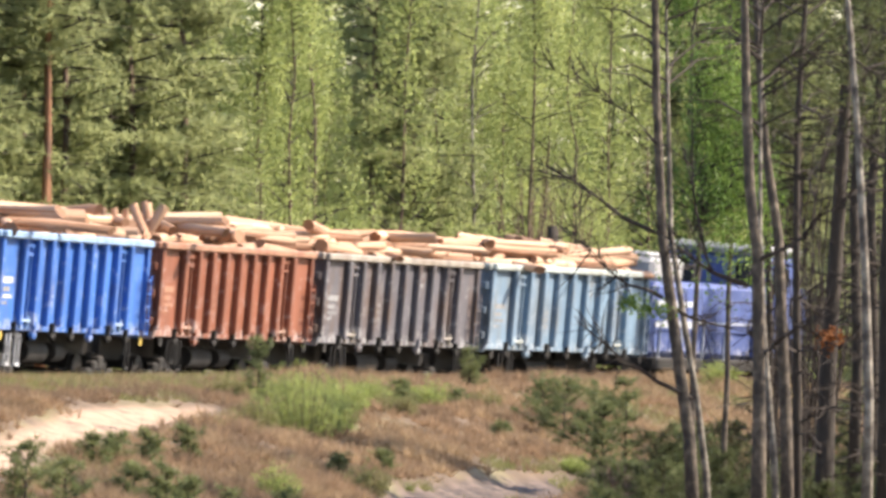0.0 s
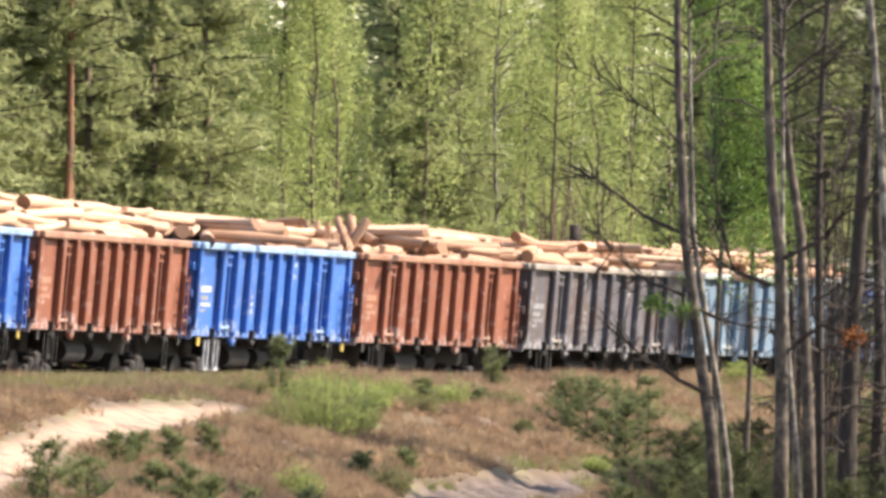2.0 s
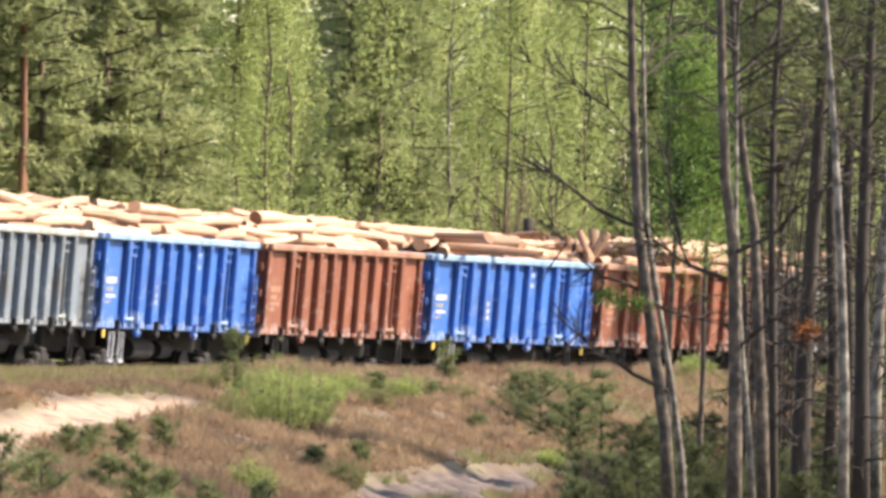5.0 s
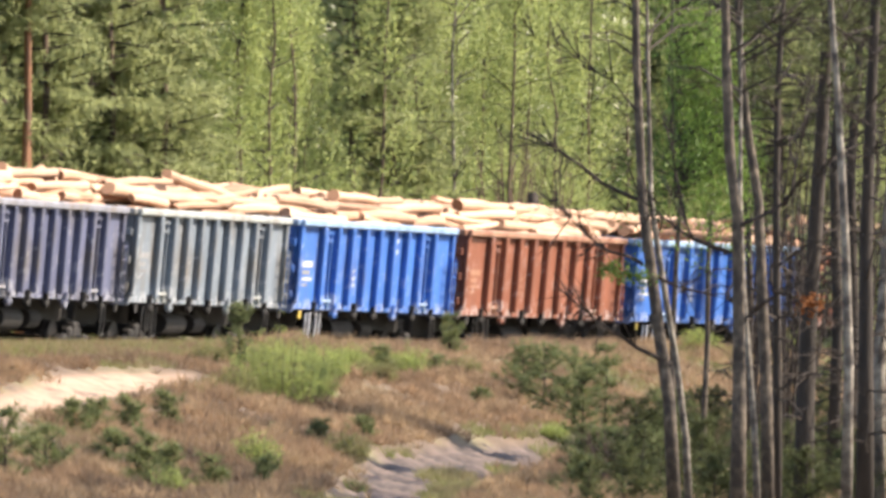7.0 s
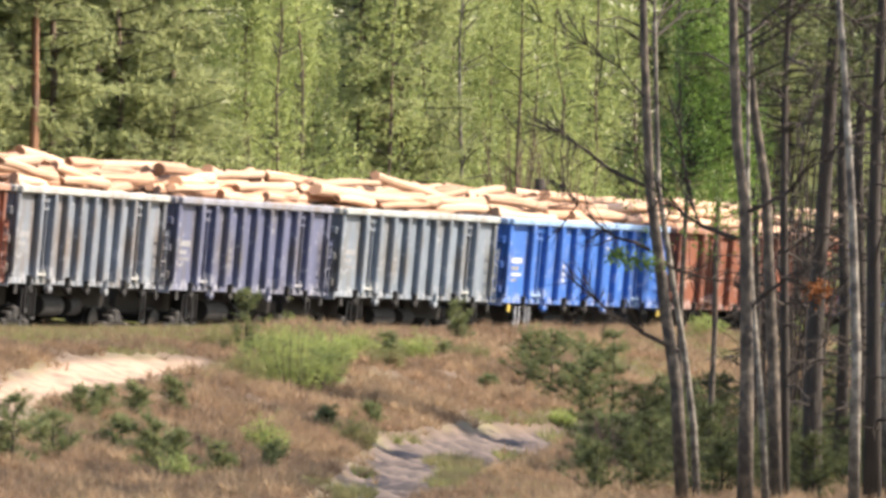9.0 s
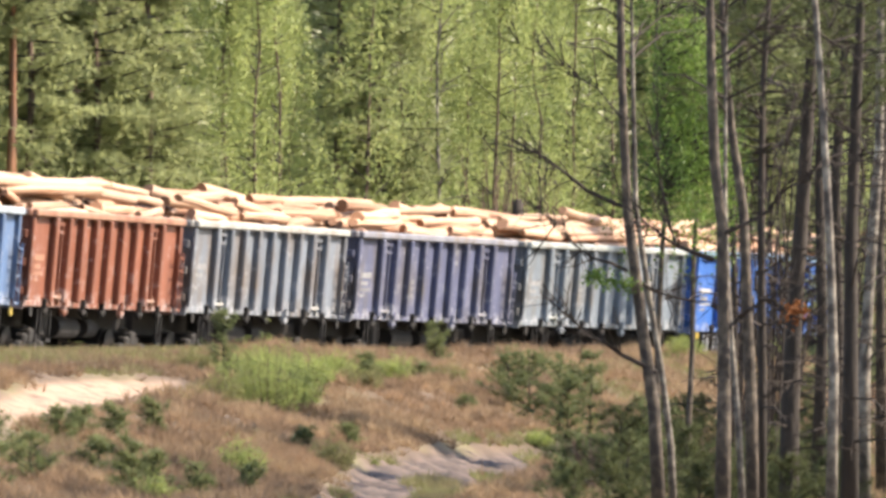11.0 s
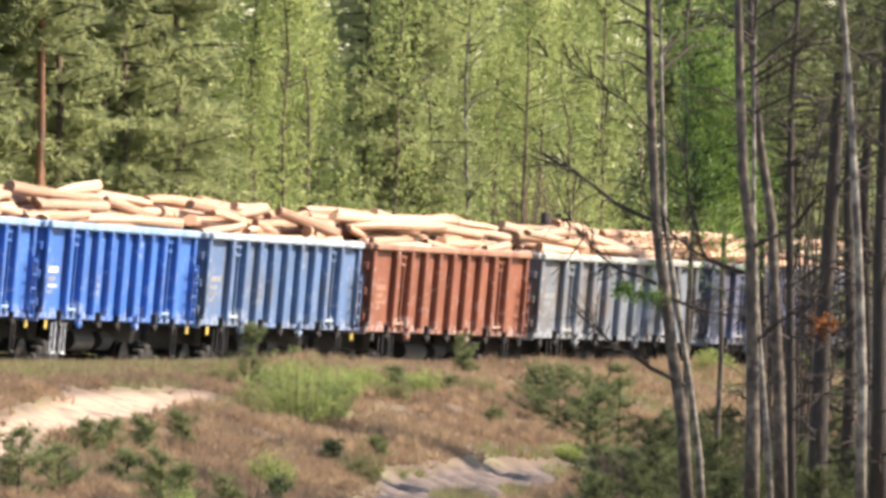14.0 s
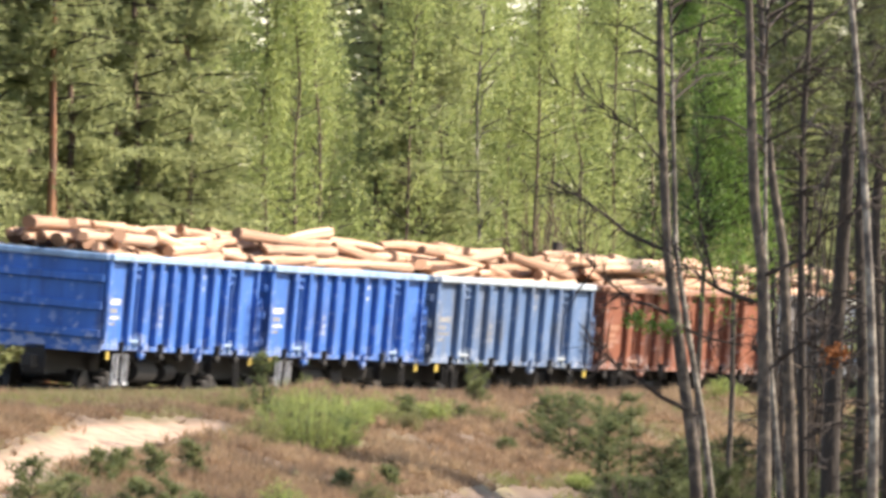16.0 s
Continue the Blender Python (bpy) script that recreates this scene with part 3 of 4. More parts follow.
def build_load(rng, spread, crown, stakes=0):
    """A heap of logs that shows above the wagon's rim."""
    load = new("log_load")
    tagged(load, "heaped peeled pine logs stacked in an open wagon", "logs", "log loads of the train")

    def log(x, y, z, length, r, yaw, pitch):
        ob = new("log", rng.choice(LOG_MESHES))
        ob.parent = load
        ob.matrix_basis = pose(x, y, z, rng.uniform(0, 360), pitch, yaw + rng.choice((0, 180))) @ Matrix.Diagonal((length, r, r, 1))

    half = BODY / 2 - 0.12
    for layer, (lanes, width, dz) in enumerate(((10, 1.22, 0.0), (9, 1.14, 0.23), (7, 0.96, 0.45), (5, 0.70, 0.65))):
        for i in range(lanes):
            y = -width + 2 * width * i / (lanes - 1)
            if layer == 0 and 3 <= i <= 8:
                continue
            x = -half + rng.uniform(0.0, 0.25 + 0.5 * layer)
            while x < half - 1.2:
                length = min(rng.uniform(3.2, 6.0), half - x)
                if layer < 3 or rng.random() < 0.6:
                    wild = rng.gauss(0, spread) * (0.2 if layer == 0 else 1.0)
                    yaw = max(-70, min(70, wild))
                    yy = y * max(0.35, 1 - abs(math.sin(radians(yaw))) * length * 0.25)
                    xm = x + length / 2
                    log(xm, yy + rng.gauss(0, 0.05), TOP_Z - 0.12 + dz * crown + rng.gauss(0, 0.035) + abs(math.sin(radians(yaw))) * 0.1,
                        length, rng.uniform(0.08, 0.145), yaw, rng.gauss(0, 2.0))
                x += length + rng.uniform(0.02, 0.2)
    # short logs left standing askew at one end of a wagon
    for i in range(abs(stakes)):
        if stakes > 0:
            log(half - 0.4 + rng.gauss(0, 0.1), -1.0 + 0.21 * i, TOP_Z + 0.12, 1.05, 0.085, rng.gauss(0, 6), rng.uniform(-84, -74))
        else:
            log(-half + 0.35 + 0.3 * i, -0.95 + 0.05 * i + rng.gauss(0, 0.05), TOP_Z + 0.16, 1.35, 0.115, rng.gauss(70, 8), rng.uniform(-78, -60))
    return load


def build_locomotive():
    loco = new("diesel_locomotive")
    tagged(loco, "blue hood-type diesel locomotive with pale stripes", "locomotive")
    h = 6.6
    hood = part("hood", boxes((-h + 0.5, h - 0.5, -1.2, 1.2, 1.35, 3.25), bevel=0.12), LOCO_BLUE, loco)
    for z in (2.72, 2.18):
        part("stripe", boxes((-h + 0.6, -h + 3.6, -1.215, 1.215, z - 0.07, z + 0.07), bevel=0.004), LOCO_PALE, hood, "pale painted stripe")
        part("stripe", boxes((-h + 0.485, -h + 0.53, -1.0, 1.0, z - 0.09, z + 0.09), bevel=0.004), LOCO_PALE, hood, "pale painted stripe")
    for i in range(7):
        x = -h + 1.2 + 0.85 * i
        part("hood_door", boxes((x - 0.36, x + 0.36, -1.235, -1.2, 1.5, 2.05), bevel=0.012), LOCO_BLUE, hood)
    part("radiator_housing", boxes((-h + 0.8, -h + 3.2, -0.95, 0.95, 3.25, 3.85), bevel=0.12), LOCO_ROOF, loco, "pale grey radiator housing")
    part("radiator_fan", boxes((-h + 1.4, -h + 2.6, -0.6, 0.6, 3.84, 3.98), bevel=0.06), LOCO_ROOF, loco)
    cab = part("cab", boxes((1.6, 4.2, -1.45, 1.45, 1.35, 4.05), bevel=0.1), LOCO_BLUE, loco)
    part("cab_roof", boxes((1.45, 4.35, -1.5, 1.5, 4.05, 4.3), bevel=0.1), LOCO_ROOF, cab)
    for y in (-0.95, 0.95):
        part("cab_window", boxes((1.57, 1.61, y - 0.32, y + 0.32, 3.35, 3.85)), GLASS, cab)
    part("cab_window", boxes((2.2, 3.5, -1.47, -1.44, 3.1, 3.75)), GLASS, cab)
    part("exhaust_stack", boxes((-0.4, 0.2, -0.2, 0.2, 3.25, 3.7), bevel=0.04), UNDER, loco)
    part("headlight", boxes((-h + 0.46, -h + 0.52, -0.18, 0.18, 2.95, 3.2), bevel=0.02), LOCO_PALE, hood)
    part("frame", boxes((-h, h, -1.45, 1.45, 1.05, 1.35), bevel=0.04), UNDER, loco)
    for s in (-1, 1):
        y0, y1 = sorted((s * 1.42, s * 1.46))
        part("handrail", boxes((-h + 0.3, 1.5, y0, y1, 2.25, 2.3), *[(x, x + 0.04, y0, y1, 1.34, 2.26) for x in (-h + 0.3, -h + 2.0, -h + 3.7, -h + 5.4, 1.4)]), LOCO_PALE, loco)
    part("fuel_tank", boxes((-1.6, 1.6, -1.2, 1.2, 0.35, 1.05), bevel=0.12), UNDER, loco)
    sets = build_bogie(loco, -4.2) + build_bogie(loco, 4.2)
    return loco, sets


ORDER = ["blue", "blue", "steel_blue", "rust", "light_grey", "slate", "grey_green", "blue", "rust", "blue", "rust", "dark_grey", "light_blue"]
LABELS = {
    "blue": "bright blue open gondola wagon with white lettering", "rust": "weathered rust-red open gondola wagon with ribbed sides",
    "dark_grey": "dark grey open gondola wagon with pale marks", "light_blue": "pale blue worn open gondola wagon",
    "steel_blue": "faded steel-blue open gondola wagon with pale sunlit-toned rim", "light_grey": "stained pale grey open gondola wagon",
    "slate": "slate-blue open gondola wagon with dusty ribs", "grey_green": "grey-green open gondola wagon with pale sunlit-toned rim",
}
TRAIN = []   # thing, wheelsets, offset along the train
for k, colour in enumerate(ORDER):
    rng = random.Random(100 + k)
    wagon, sets = build_wagon(colour, LABELS[colour], rng)
    load = build_load(rng, 22 if k >= 9 else 5, 1.0 if k < 9 else 0.8, {9: 5, 10: -5}.get(k, 0))
    TRAIN.append((wagon, sets, (k - 10) * WAGON_L + WAGON_L / 2))
    TRAIN.append((load, [], (k - 10) * WAGON_L + WAGON_L / 2))
loco, sets = build_locomotive()
TRAIN.append((loco, sets, 3 * WAGON_L + 7.2))


# ---- woods ----
def pine_crown(rng, height, low, reach, dense=1.0):
    """Branches in whorls with needle tufts: centres of tufts and branch tubes."""
    tufts, limbs = [], []
    z = low
    while z < height:
        f = (z - low) / (height - low)
        ln = reach * (1.0 - f) ** 0.6 * rng.uniform(0.7, 1.15) + 0.25
        for k in range(rng.randint(3, 5)):
            a = rng.uniform(0, 2 * math.pi)
            rise = rng.uniform(-0.25, 0.35)
            l2 = ln * rng.uniform(0.6, 1.1)
            pts = [(0, 0, z), (math.cos(a) * l2 * 0.5, math.sin(a) * l2 * 0.5, z + rise * l2 * 0.3),
                   (math.cos(a) * l2, math.sin(a) * l2, z + rise * l2 * 0.75)]
            limbs.append(tube_data(pts, [0.045, 0.03, 0.012], 4, False))
            m = int(dense * (6 + l2 * 9) * (1.5 if noise.noise((pts[2][0] * 0.5, pts[2][1] * 0.5 + height, z * 0.45)) > -0.08 else 0.35))
            for i in range(m):
                q = rng.uniform(0.12, 1.05)
                b = a + rng.gauss(0, 0.28)
                tufts.append((math.cos(b) * l2 * q, math.sin(b) * l2 * q, z + rise * l2 * q * 0.75 + rng.gauss(0, 0.14)))
        z += rng.uniform(0.3, 0.5)
    return tufts, limbs


def build_pine(seed, height, low, reach, label, dense=1.0, count=8, width=0.052, bark=None, needles=NEEDLE):
    rng, nrng = random.Random(seed), np.random.default_rng(seed)
    tree = new("pine_tree")
    tagged(tree, label, "tree", "trees of the woods")
    pts = [(rng.gauss(0, 0.014) * i, rng.gauss(0, 0.014) * i, height * i / 7) for i in range(8)]
    v, f = tube_data(pts, [0.125 * (1 - 0.1 * i) for i in range(8)], 9)
    raw("trunk", v, f, bark or BROWN_BARK, tree, "orange flaking bark" if bark else "", True)
    tufts, limbs = pine_crown(rng, height, low, reach, dense)
    v, f = join(limbs)
    tagged(raw("branchwork", v, f, GREY_BARK, tree), kind="stuff")
    v, f = blades(nrng, tufts, 0.27, width, count, lift=0.25)
    raw("crown", v, f, needles, tree, "olive green needles")
    return tree


def build_birch(seed, height, low, reach, label, mat, n_twigs=330, leaf=0.088, stem=0.045, bark=BROWN_BARK):
    rng, nrng = random.Random(seed), np.random.default_rng(seed)
    tree = new("birch_tree")
    tagged(tree, label, "tree", "trees of the woods")
    pts = [(rng.gauss(0, 0.018) * i, rng.gauss(0, 0.018) * i, height * i / 8) for i in range(9)]
    v, f = tube_data(pts, [stem * (1 - 0.11 * i) + 0.01 for i in range(9)], 8)
    raw("trunk", v, f, bark, tree, "thin white bark" if bark is BIRCH_BARK else "", True)
    limbs, cents = [], []
    for i in range(n_twigs):
        z = low + (height - low) * rng.random() ** 0.9
        f = (z - low) / (height - low)
        a = rng.uniform(0, 2 * math.pi)
        ln = reach * (1.15 - 0.9 * f) * rng.uniform(0.35, 1.0)
        up = rng.uniform(0.1, 0.7) * ln
        tip = (math.cos(a) * ln, math.sin(a) * ln, z + up)
        if noise.noise((tip[0] * 0.55 + seed, tip[1] * 0.55, tip[2] * 0.4)) < -0.1:
            continue
        if i % 3 == 0:
            limbs.append(tube_data([(0, 0, z), (tip[0] * 0.6, tip[1] * 0.6, z + up * 0.8), tip], [0.022, 0.014, 0.006], 4, False))
        hang = rng.uniform(0.5, 1.7)
        for k in range(9):
            q = k / 8
            cents.append((tip[0] + rng.gauss(0, 0.06), tip[1] + rng.gauss(0, 0.06), tip[2] - hang * q + rng.gauss(0, 0.06)))
    v, f = join(limbs)
    tagged(raw("branchwork", v, f, TWIG, tree), kind="stuff")
    v, f = blades(nrng, cents, leaf, leaf * 0.75, 4, droop=0.3, quad=True)
    raw("crown", v, f, mat, tree, "fresh hanging leaves")
    return tree


def stand(tree, x, y, rng, sc=1.0):
    return copy_thing(tree, pose(x, y, ground_z(x, y) - 0.05, rng.gauss(0, 0.8), rng.gauss(0, 0.8), rng.uniform(0, 360)) @ Matrix.Scale(sc, 4))


PINES = [build_pine(11, 15, 1.6, 2.3, "tall pine with brown trunk and olive green crown"),
         build_pine(12, 16, 0.8, 2.0, "dense pine with low dark green boughs"),
         build_pine(13, 15, 8.6, 2.2, "spreading pine with bare orange trunk", bark=PINE_BARK)]
# pines for the unseen grove, there to cast shade
GROVE_PINES = [build_pine(14, 15, 1.6, 2.3, "tall dark pine out of view, added for its shade", 0.45, 5, 0.13, needles=NEEDLE_SHADE),
               build_pine(15, 16, 1.0, 2.1, "dense dark pine with low boughs, added unseen for shade", 0.45, 5, 0.13, needles=NEEDLE_SHADE)]
FAR_PINES = [build_pine(16, 15, 1.4, 2.4, "pine deep in the wood", 0.45, 5, 0.115), build_pine(17, 16, 0.9, 2.2, "dense pine deep in the wood", 0.45, 5, 0.115)]
BIRCHES = [build_birch(21, 13, 1.2, 1.9, "slender birch in fresh yellow-green leaf", LEAF),
           build_birch(22, 11, 0.7, 1.7, "young birch with hanging bright green leaves", LEAF),
           build_birch(23, 12, 2.0, 2.0, "airy white-stemmed birch in thin spring leaf", LEAF, 170, bark=BIRCH_BARK)]


def build_woods():
    rng = random.Random(5)
    for i, t in enumerate(PINES + BIRCHES + GROVE_PINES + FAR_PINES):
        x, y, a = track(-30 - 6 * i, -16)
        t.matrix_basis = pose(x, y, ground_z(x, y) - 0.05)
    # chosen trees: kind, plan
    for kind, i, x, y, sc in (("p", 2, -9.62, 287.6, 1.0), ("p", 2, -9.45, 288.6, 0.95), ("b", 0, -3.9, 303, 1.0), ("b", 1, -3.2, 305, 1.05), ("b", 1, -4.7, 302, 0.9),
                              ("b", 2, 0.75, 314, 1.1), ("b", 0, 2.2, 318, 1.0), ("b", 1, 1.3, 319, 0.9), ("b", 1, 3.4, 320, 1.0), ("b", 0, 4.3, 324, 1.05),
                              ("b", 0, -1.3, 309, 1.0), ("p", 0, -6.4, 297, 1.0), ("p", 1, -7.6, 295, 0.95), ("p", 1, -11.2, 288, 1.0), ("b", 1, -6.8, 300, 0.9)):
        stand((PINES if kind == "p" else BIRCHES)[i], x, y, rng, sc)
    # rows along the far side of the track
    for row, back in enumerate((8.5, 11.0, 14.0, 18.0, 24.0, 33.0, 44.0)):
        u = -45.0 - 2 * back
        while u < 160 + 2 * back:
            u += rng.uniform(2.3, 4.0) * (1 + 0.10 * row)
            x, y, a = track(u + rng.uniform(-1, 1), -(back + rng.uniform(-1.0, 1.2)))
            bearing = x / y * 1000
            if not -52 < bearing < 56:
                continue
            glade = -18 < bearing < -8 or -1 < bearing < 14
            if row == 0 and 3 < bearing < 13:
                continue
            birch = rng.random() < (0.7 if glade else 0.2) and row < 5
            if glade and row < 2 and not birch:
                continue
            stand(rng.choice(BIRCHES[:2] if birch else FAR_PINES if row > 1 else PINES[:2]), x, y, rng, rng.uniform(0.85, 1.15) + (0.2 if row > 4 else 0.0))


build_woods()


def build_grove():
    """Wood to the right of the clearing, mostly unseen, added to shade its edge."""
    rng = random.Random(15)
    for x, y in ((20.5, 146), (19.4, 158), (22.5, 165), (19.8, 174), (18.6, 183), (23.0, 188), (20.6, 196), (18.9, 207), (22.0, 214), (19.6, 222), (17.6, 231), (16.6, 165), (17.2, 190), (13.8, 168), (14.8, 176), (13.6, 185), (15.0, 194), (13.4, 203), (12.9, 212)):
        stand(rng.choice(GROVE_PINES), x, y, rng, rng.uniform(0.65, 1.1) if x > 15.5 else rng.uniform(0.6, 0.75))
    for x, y in ((9.3, 226), (10.6, 241)):
        stand(PINES[0], x, y, rng, 1.0)
    # beside the line, where it leaves the clearing: unseen, added to shade the train
    for x, y in ((16.2, 316), (18.0, 320), (17.0, 309), (19.5, 314), (20.5, 327), (15.6, 304), (18.6, 303), (22.5, 322), (24, 338), (27, 343), (25, 331), (29, 349), (23.5, 328)):
        stand(rng.choice(GROVE_PINES), x, y, rng, rng.uniform(0.85, 1.05))
    # shorter trees farther on, out of view, added to shade the ground
    for x, y in ((11.6, 219), (13.0, 224), (12.7, 247), (14.5, 238), (13.3, 256), (16.0, 248), (15.6, 262), (17.5, 232), (18.0, 256), (12.4, 263), (11.9, 234), (10.8, 212), (11.4, 205)):
        stand(rng.choice(GROVE_PINES), x, y, rng, rng.uniform(0.5, 0.68))


build_grove()


def build_bare_shrub(x, y, height, reach, n, seed, mat, label):
    rng = random.Random(seed)
    shrub = tagged(new("bare_shrub"), label, "shrub")
    z = ground_z(x, y) - 0.05
    shrub.matrix_basis = pose(x, y, z)
    for i in range(n):
        a = rng.uniform(0, 2 * math.pi)
        q = rng.uniform(0.2, 1.0) * reach
        top = rng.uniform(0.6, 1.0) * height
        pts = [(0.3 * q * math.cos(a) * f + rng.gauss(0, 0.05) + 0.7 * q * math.cos(a) * f * f, q * math.sin(a) * f, top * f) for f in (0, 0.35, 0.7, 1.0)]
        data = [tube_data(pts, [0.026, 0.02, 0.014, 0.005], 4, False)]
        for k in range(5):
            f = rng.uniform(0.4, 0.95)
            p = Vector(pts[2]) * f
            data.append(tube_data([p, p + Vector((rng.gauss(0, 0.3), rng.gauss(0, 0.3), rng.uniform(0.3, 0.8)))], [0.012, 0.004], 3, False))
        v, f = join(data)
        raw("stem", v, f, mat, shrub)
    return shrub


build_bare_shrub(2.2, 313.5, 6.7, 1.3, 50, 3, RED_TWIG, "bare reddish-brown shrub behind the railway")
build_bare_shrub(3.3, 314.5, 6.3, 1.1, 36, 4, RED_TWIG, "bare reddish-brown shrub behind the railway")


def build_snag(x, y):
    v, f = tube_data([(0, 0, 0), (0.03, 0, 1.5), (-0.02, 0, 3.2), (0.05, 0.02, 4.4), (0.02, 0, 5.0)], [0.24, 0.21, 0.20, 0.18, 0.13], 10)
    ob = raw("dead_tree", v, f, GREY_BARK, smooth=True)
    ob.matrix_basis = pose(x, y, ground_z(x, y) - 0.05)
    tagged(ob, "dark broken-off dead tree trunk", "dead tree")


build_snag(2.75, 312.0)
for i, (x, y, h, r, n) in enumerate(((5.6, 205, 6.2, 0.9, 18), (6.4, 213, 6.6, 1.0, 16), (7.1, 222, 7.2, 1.0, 18), (7.6, 208, 7.6, 0.8, 18))):
    build_bare_shrub(x, y, h, r, n, 300 + i, TWIG, "tall bare brown brushwood under the pines")


# ---- trees at the edge of the clearing ----
def build_edge_tree(name, label, path, radius, bark, limbs=(), top=11.0, seed=1, leaves=None, twigs=6):
    """A tree from its trunk line (top first) and its limbs; the crown goes on above."""
    rng, nrng = random.Random(seed), np.random.default_rng(seed)
    tree = tagged(new(name), label, "tree", "trees at the edge of the clearing")
    bx, by, bz = path[-1]
    bz = ground_z(bx, by) - 0.1
    tree.matrix_basis = pose(bx, by, bz)
    pts = [Vector(p) for p in path[::-1]]
    pts[0].z = bz
    d = (pts[-1] - pts[-2]).normalized()
    if top > pts[-1].z:
        pts += [pts[-1] + (d * 0.6 + Vector((0, 0, 0.4))) * (top - pts[-1].z) * f for f in (0.5, 1.0)]
    org = Vector((bx, by, bz))
    h = pts[-1].z - bz
    rel = [p - org for p in pts]
    rad = [max(0.012, radius * (1.12 - 0.85 * (p.z / h) ** 1.15)) for p in rel]
    v, f = tube_data(rel, rad, 12)
    v = [tuple(Vector(q) + Vector((noise.noise(Vector(q) * 2.3), 0, 0)) * 0.03) for q in v]
    raw("trunk", v, f, bark, tree, smooth=True)

    def limb(line, r0):
        line = [Vector(q) - org for q in line]
        fine = []
        for a, b in zip(line, line[1:]):
            fine += [a, a.lerp(b, 0.5) + Vector((rng.gauss(0, 0.012), rng.gauss(0, 0.1), rng.gauss(0, 0.012)))]
        fine.append(line[-1])
        n = len(fine)
        data = [tube_data(fine, [r0 * (1 - 0.8 * i / (n - 1)) for i in range(n)], 6)]
        for k in range(twigs):
            i = rng.randrange(n // 3, n)
            p = fine[i]
            out = (fine[-1] - fine[0]).normalized() * rng.uniform(0.1, 0.5)
            q = p + out + Vector((rng.gauss(0, 0.12), rng.gauss(0, 0.25), rng.gauss(0.05, 0.3)))
            mid = p.lerp(q, 0.5) + Vector((0, 0, rng.gauss(0, 0.04)))
            data.append(tube_data([p, mid, q], [0.012, 0.009, 0.004], 4, False))
            for s in range(2):
                e = mid + (q - p) * rng.uniform(0.2, 0.5) + Vector((rng.gauss(0, 0.12), rng.gauss(0, 0.12), rng.gauss(0, 0.14)))
                data.append(tube_data([mid, e], [0.007, 0.003], 3, False))
        v, f = join(data)
        raw("limb", v, f, TWIG, tree)

    for line, r0 in limbs:
        limb(line, r0)
    # dead lower branches of the shaded pines
    if bark is GREY_BARK:
        for i in range(30):
            z = rng.uniform(1.2, 8.2)
            k = next((j for j in range(1, len(rel)) if rel[j].z >= z), len(rel) - 1)
            p = rel[k - 1].lerp(rel[k], min(1.0, (z - rel[k - 1].z) / (rel[k].z - rel[k - 1].z)))
            a, ln = rng.uniform(0, 2 * math.pi), rng.uniform(0.5, 1.5)
            q = p + Vector((math.cos(a) * ln, math.sin(a) * ln, rng.gauss(-0.05, 0.2) * ln))
            mid = p.lerp(q, 0.5) + Vector((0, 0, rng.uniform(0.0, 0.14) * ln))
            data = [tube_data([p, mid, q], [0.022, 0.015, 0.005], 4, False)]
            for j in range(6):
                b = mid.lerp(q, rng.uniform(-0.4, 0.95))
                e = b + Vector((rng.gauss(0, 0.2), rng.gauss(0, 0.2), rng.gauss(-0.05, 0.16)))
                data.append(tube_data([b, e], [0.009, 0.003], 3, False))
            v, f = join(data)
            raw("dead_branch", v, f, TWIG, tree)
    # crown high up; birch leaves sit out of view, thickened to shade the trunks
    cents = []
    for i in range(28):
        z = rng.uniform(0.5 if leaves is NEEDLE_SHADE else 0.7, 1.0) * h
        k = max(1, next((j for j in range(len(rel)) if rel[j].z >= z), len(rel) - 1))
        a = rng.uniform(0, 2 * math.pi)
        ln = rng.uniform(0.8, 1.7)
        p = rel[k - 1].lerp(rel[k], min(1.0, (z - rel[k - 1].z) / (rel[k].z - rel[k - 1].z)))
        q = p + Vector((math.cos(a) * ln, math.sin(a) * ln, rng.uniform(0.1, 0.7)))
        v, f = tube_data([p, p.lerp(q, 0.5) + Vector((0, 0, 0.15)), q], [0.022, 0.014, 0.004], 5, False)
        raw("branch", v, f, TWIG, tree)
        if q.z + bz > (6.0 if leaves is NEEDLE_SHADE else 8.6):
            cents += [tuple(p.lerp(q, rng.uniform(0.4, 1.1)) + Vector((rng.gauss(0, 0.2), rng.gauss(0, 0.2), rng.gauss(0, 0.2)))) for j in range(28)]
    if leaves and cents:
        if leaves is NEEDLE_SHADE:
            v, f = blades(nrng, cents, 0.14, 0.02, 12, lift=0.2)
        else:
            v, f = blades(nrng, cents, 0.07, 0.055, 7, quad=True)
        raw("crown", v, f, leaves, tree)
    return tree


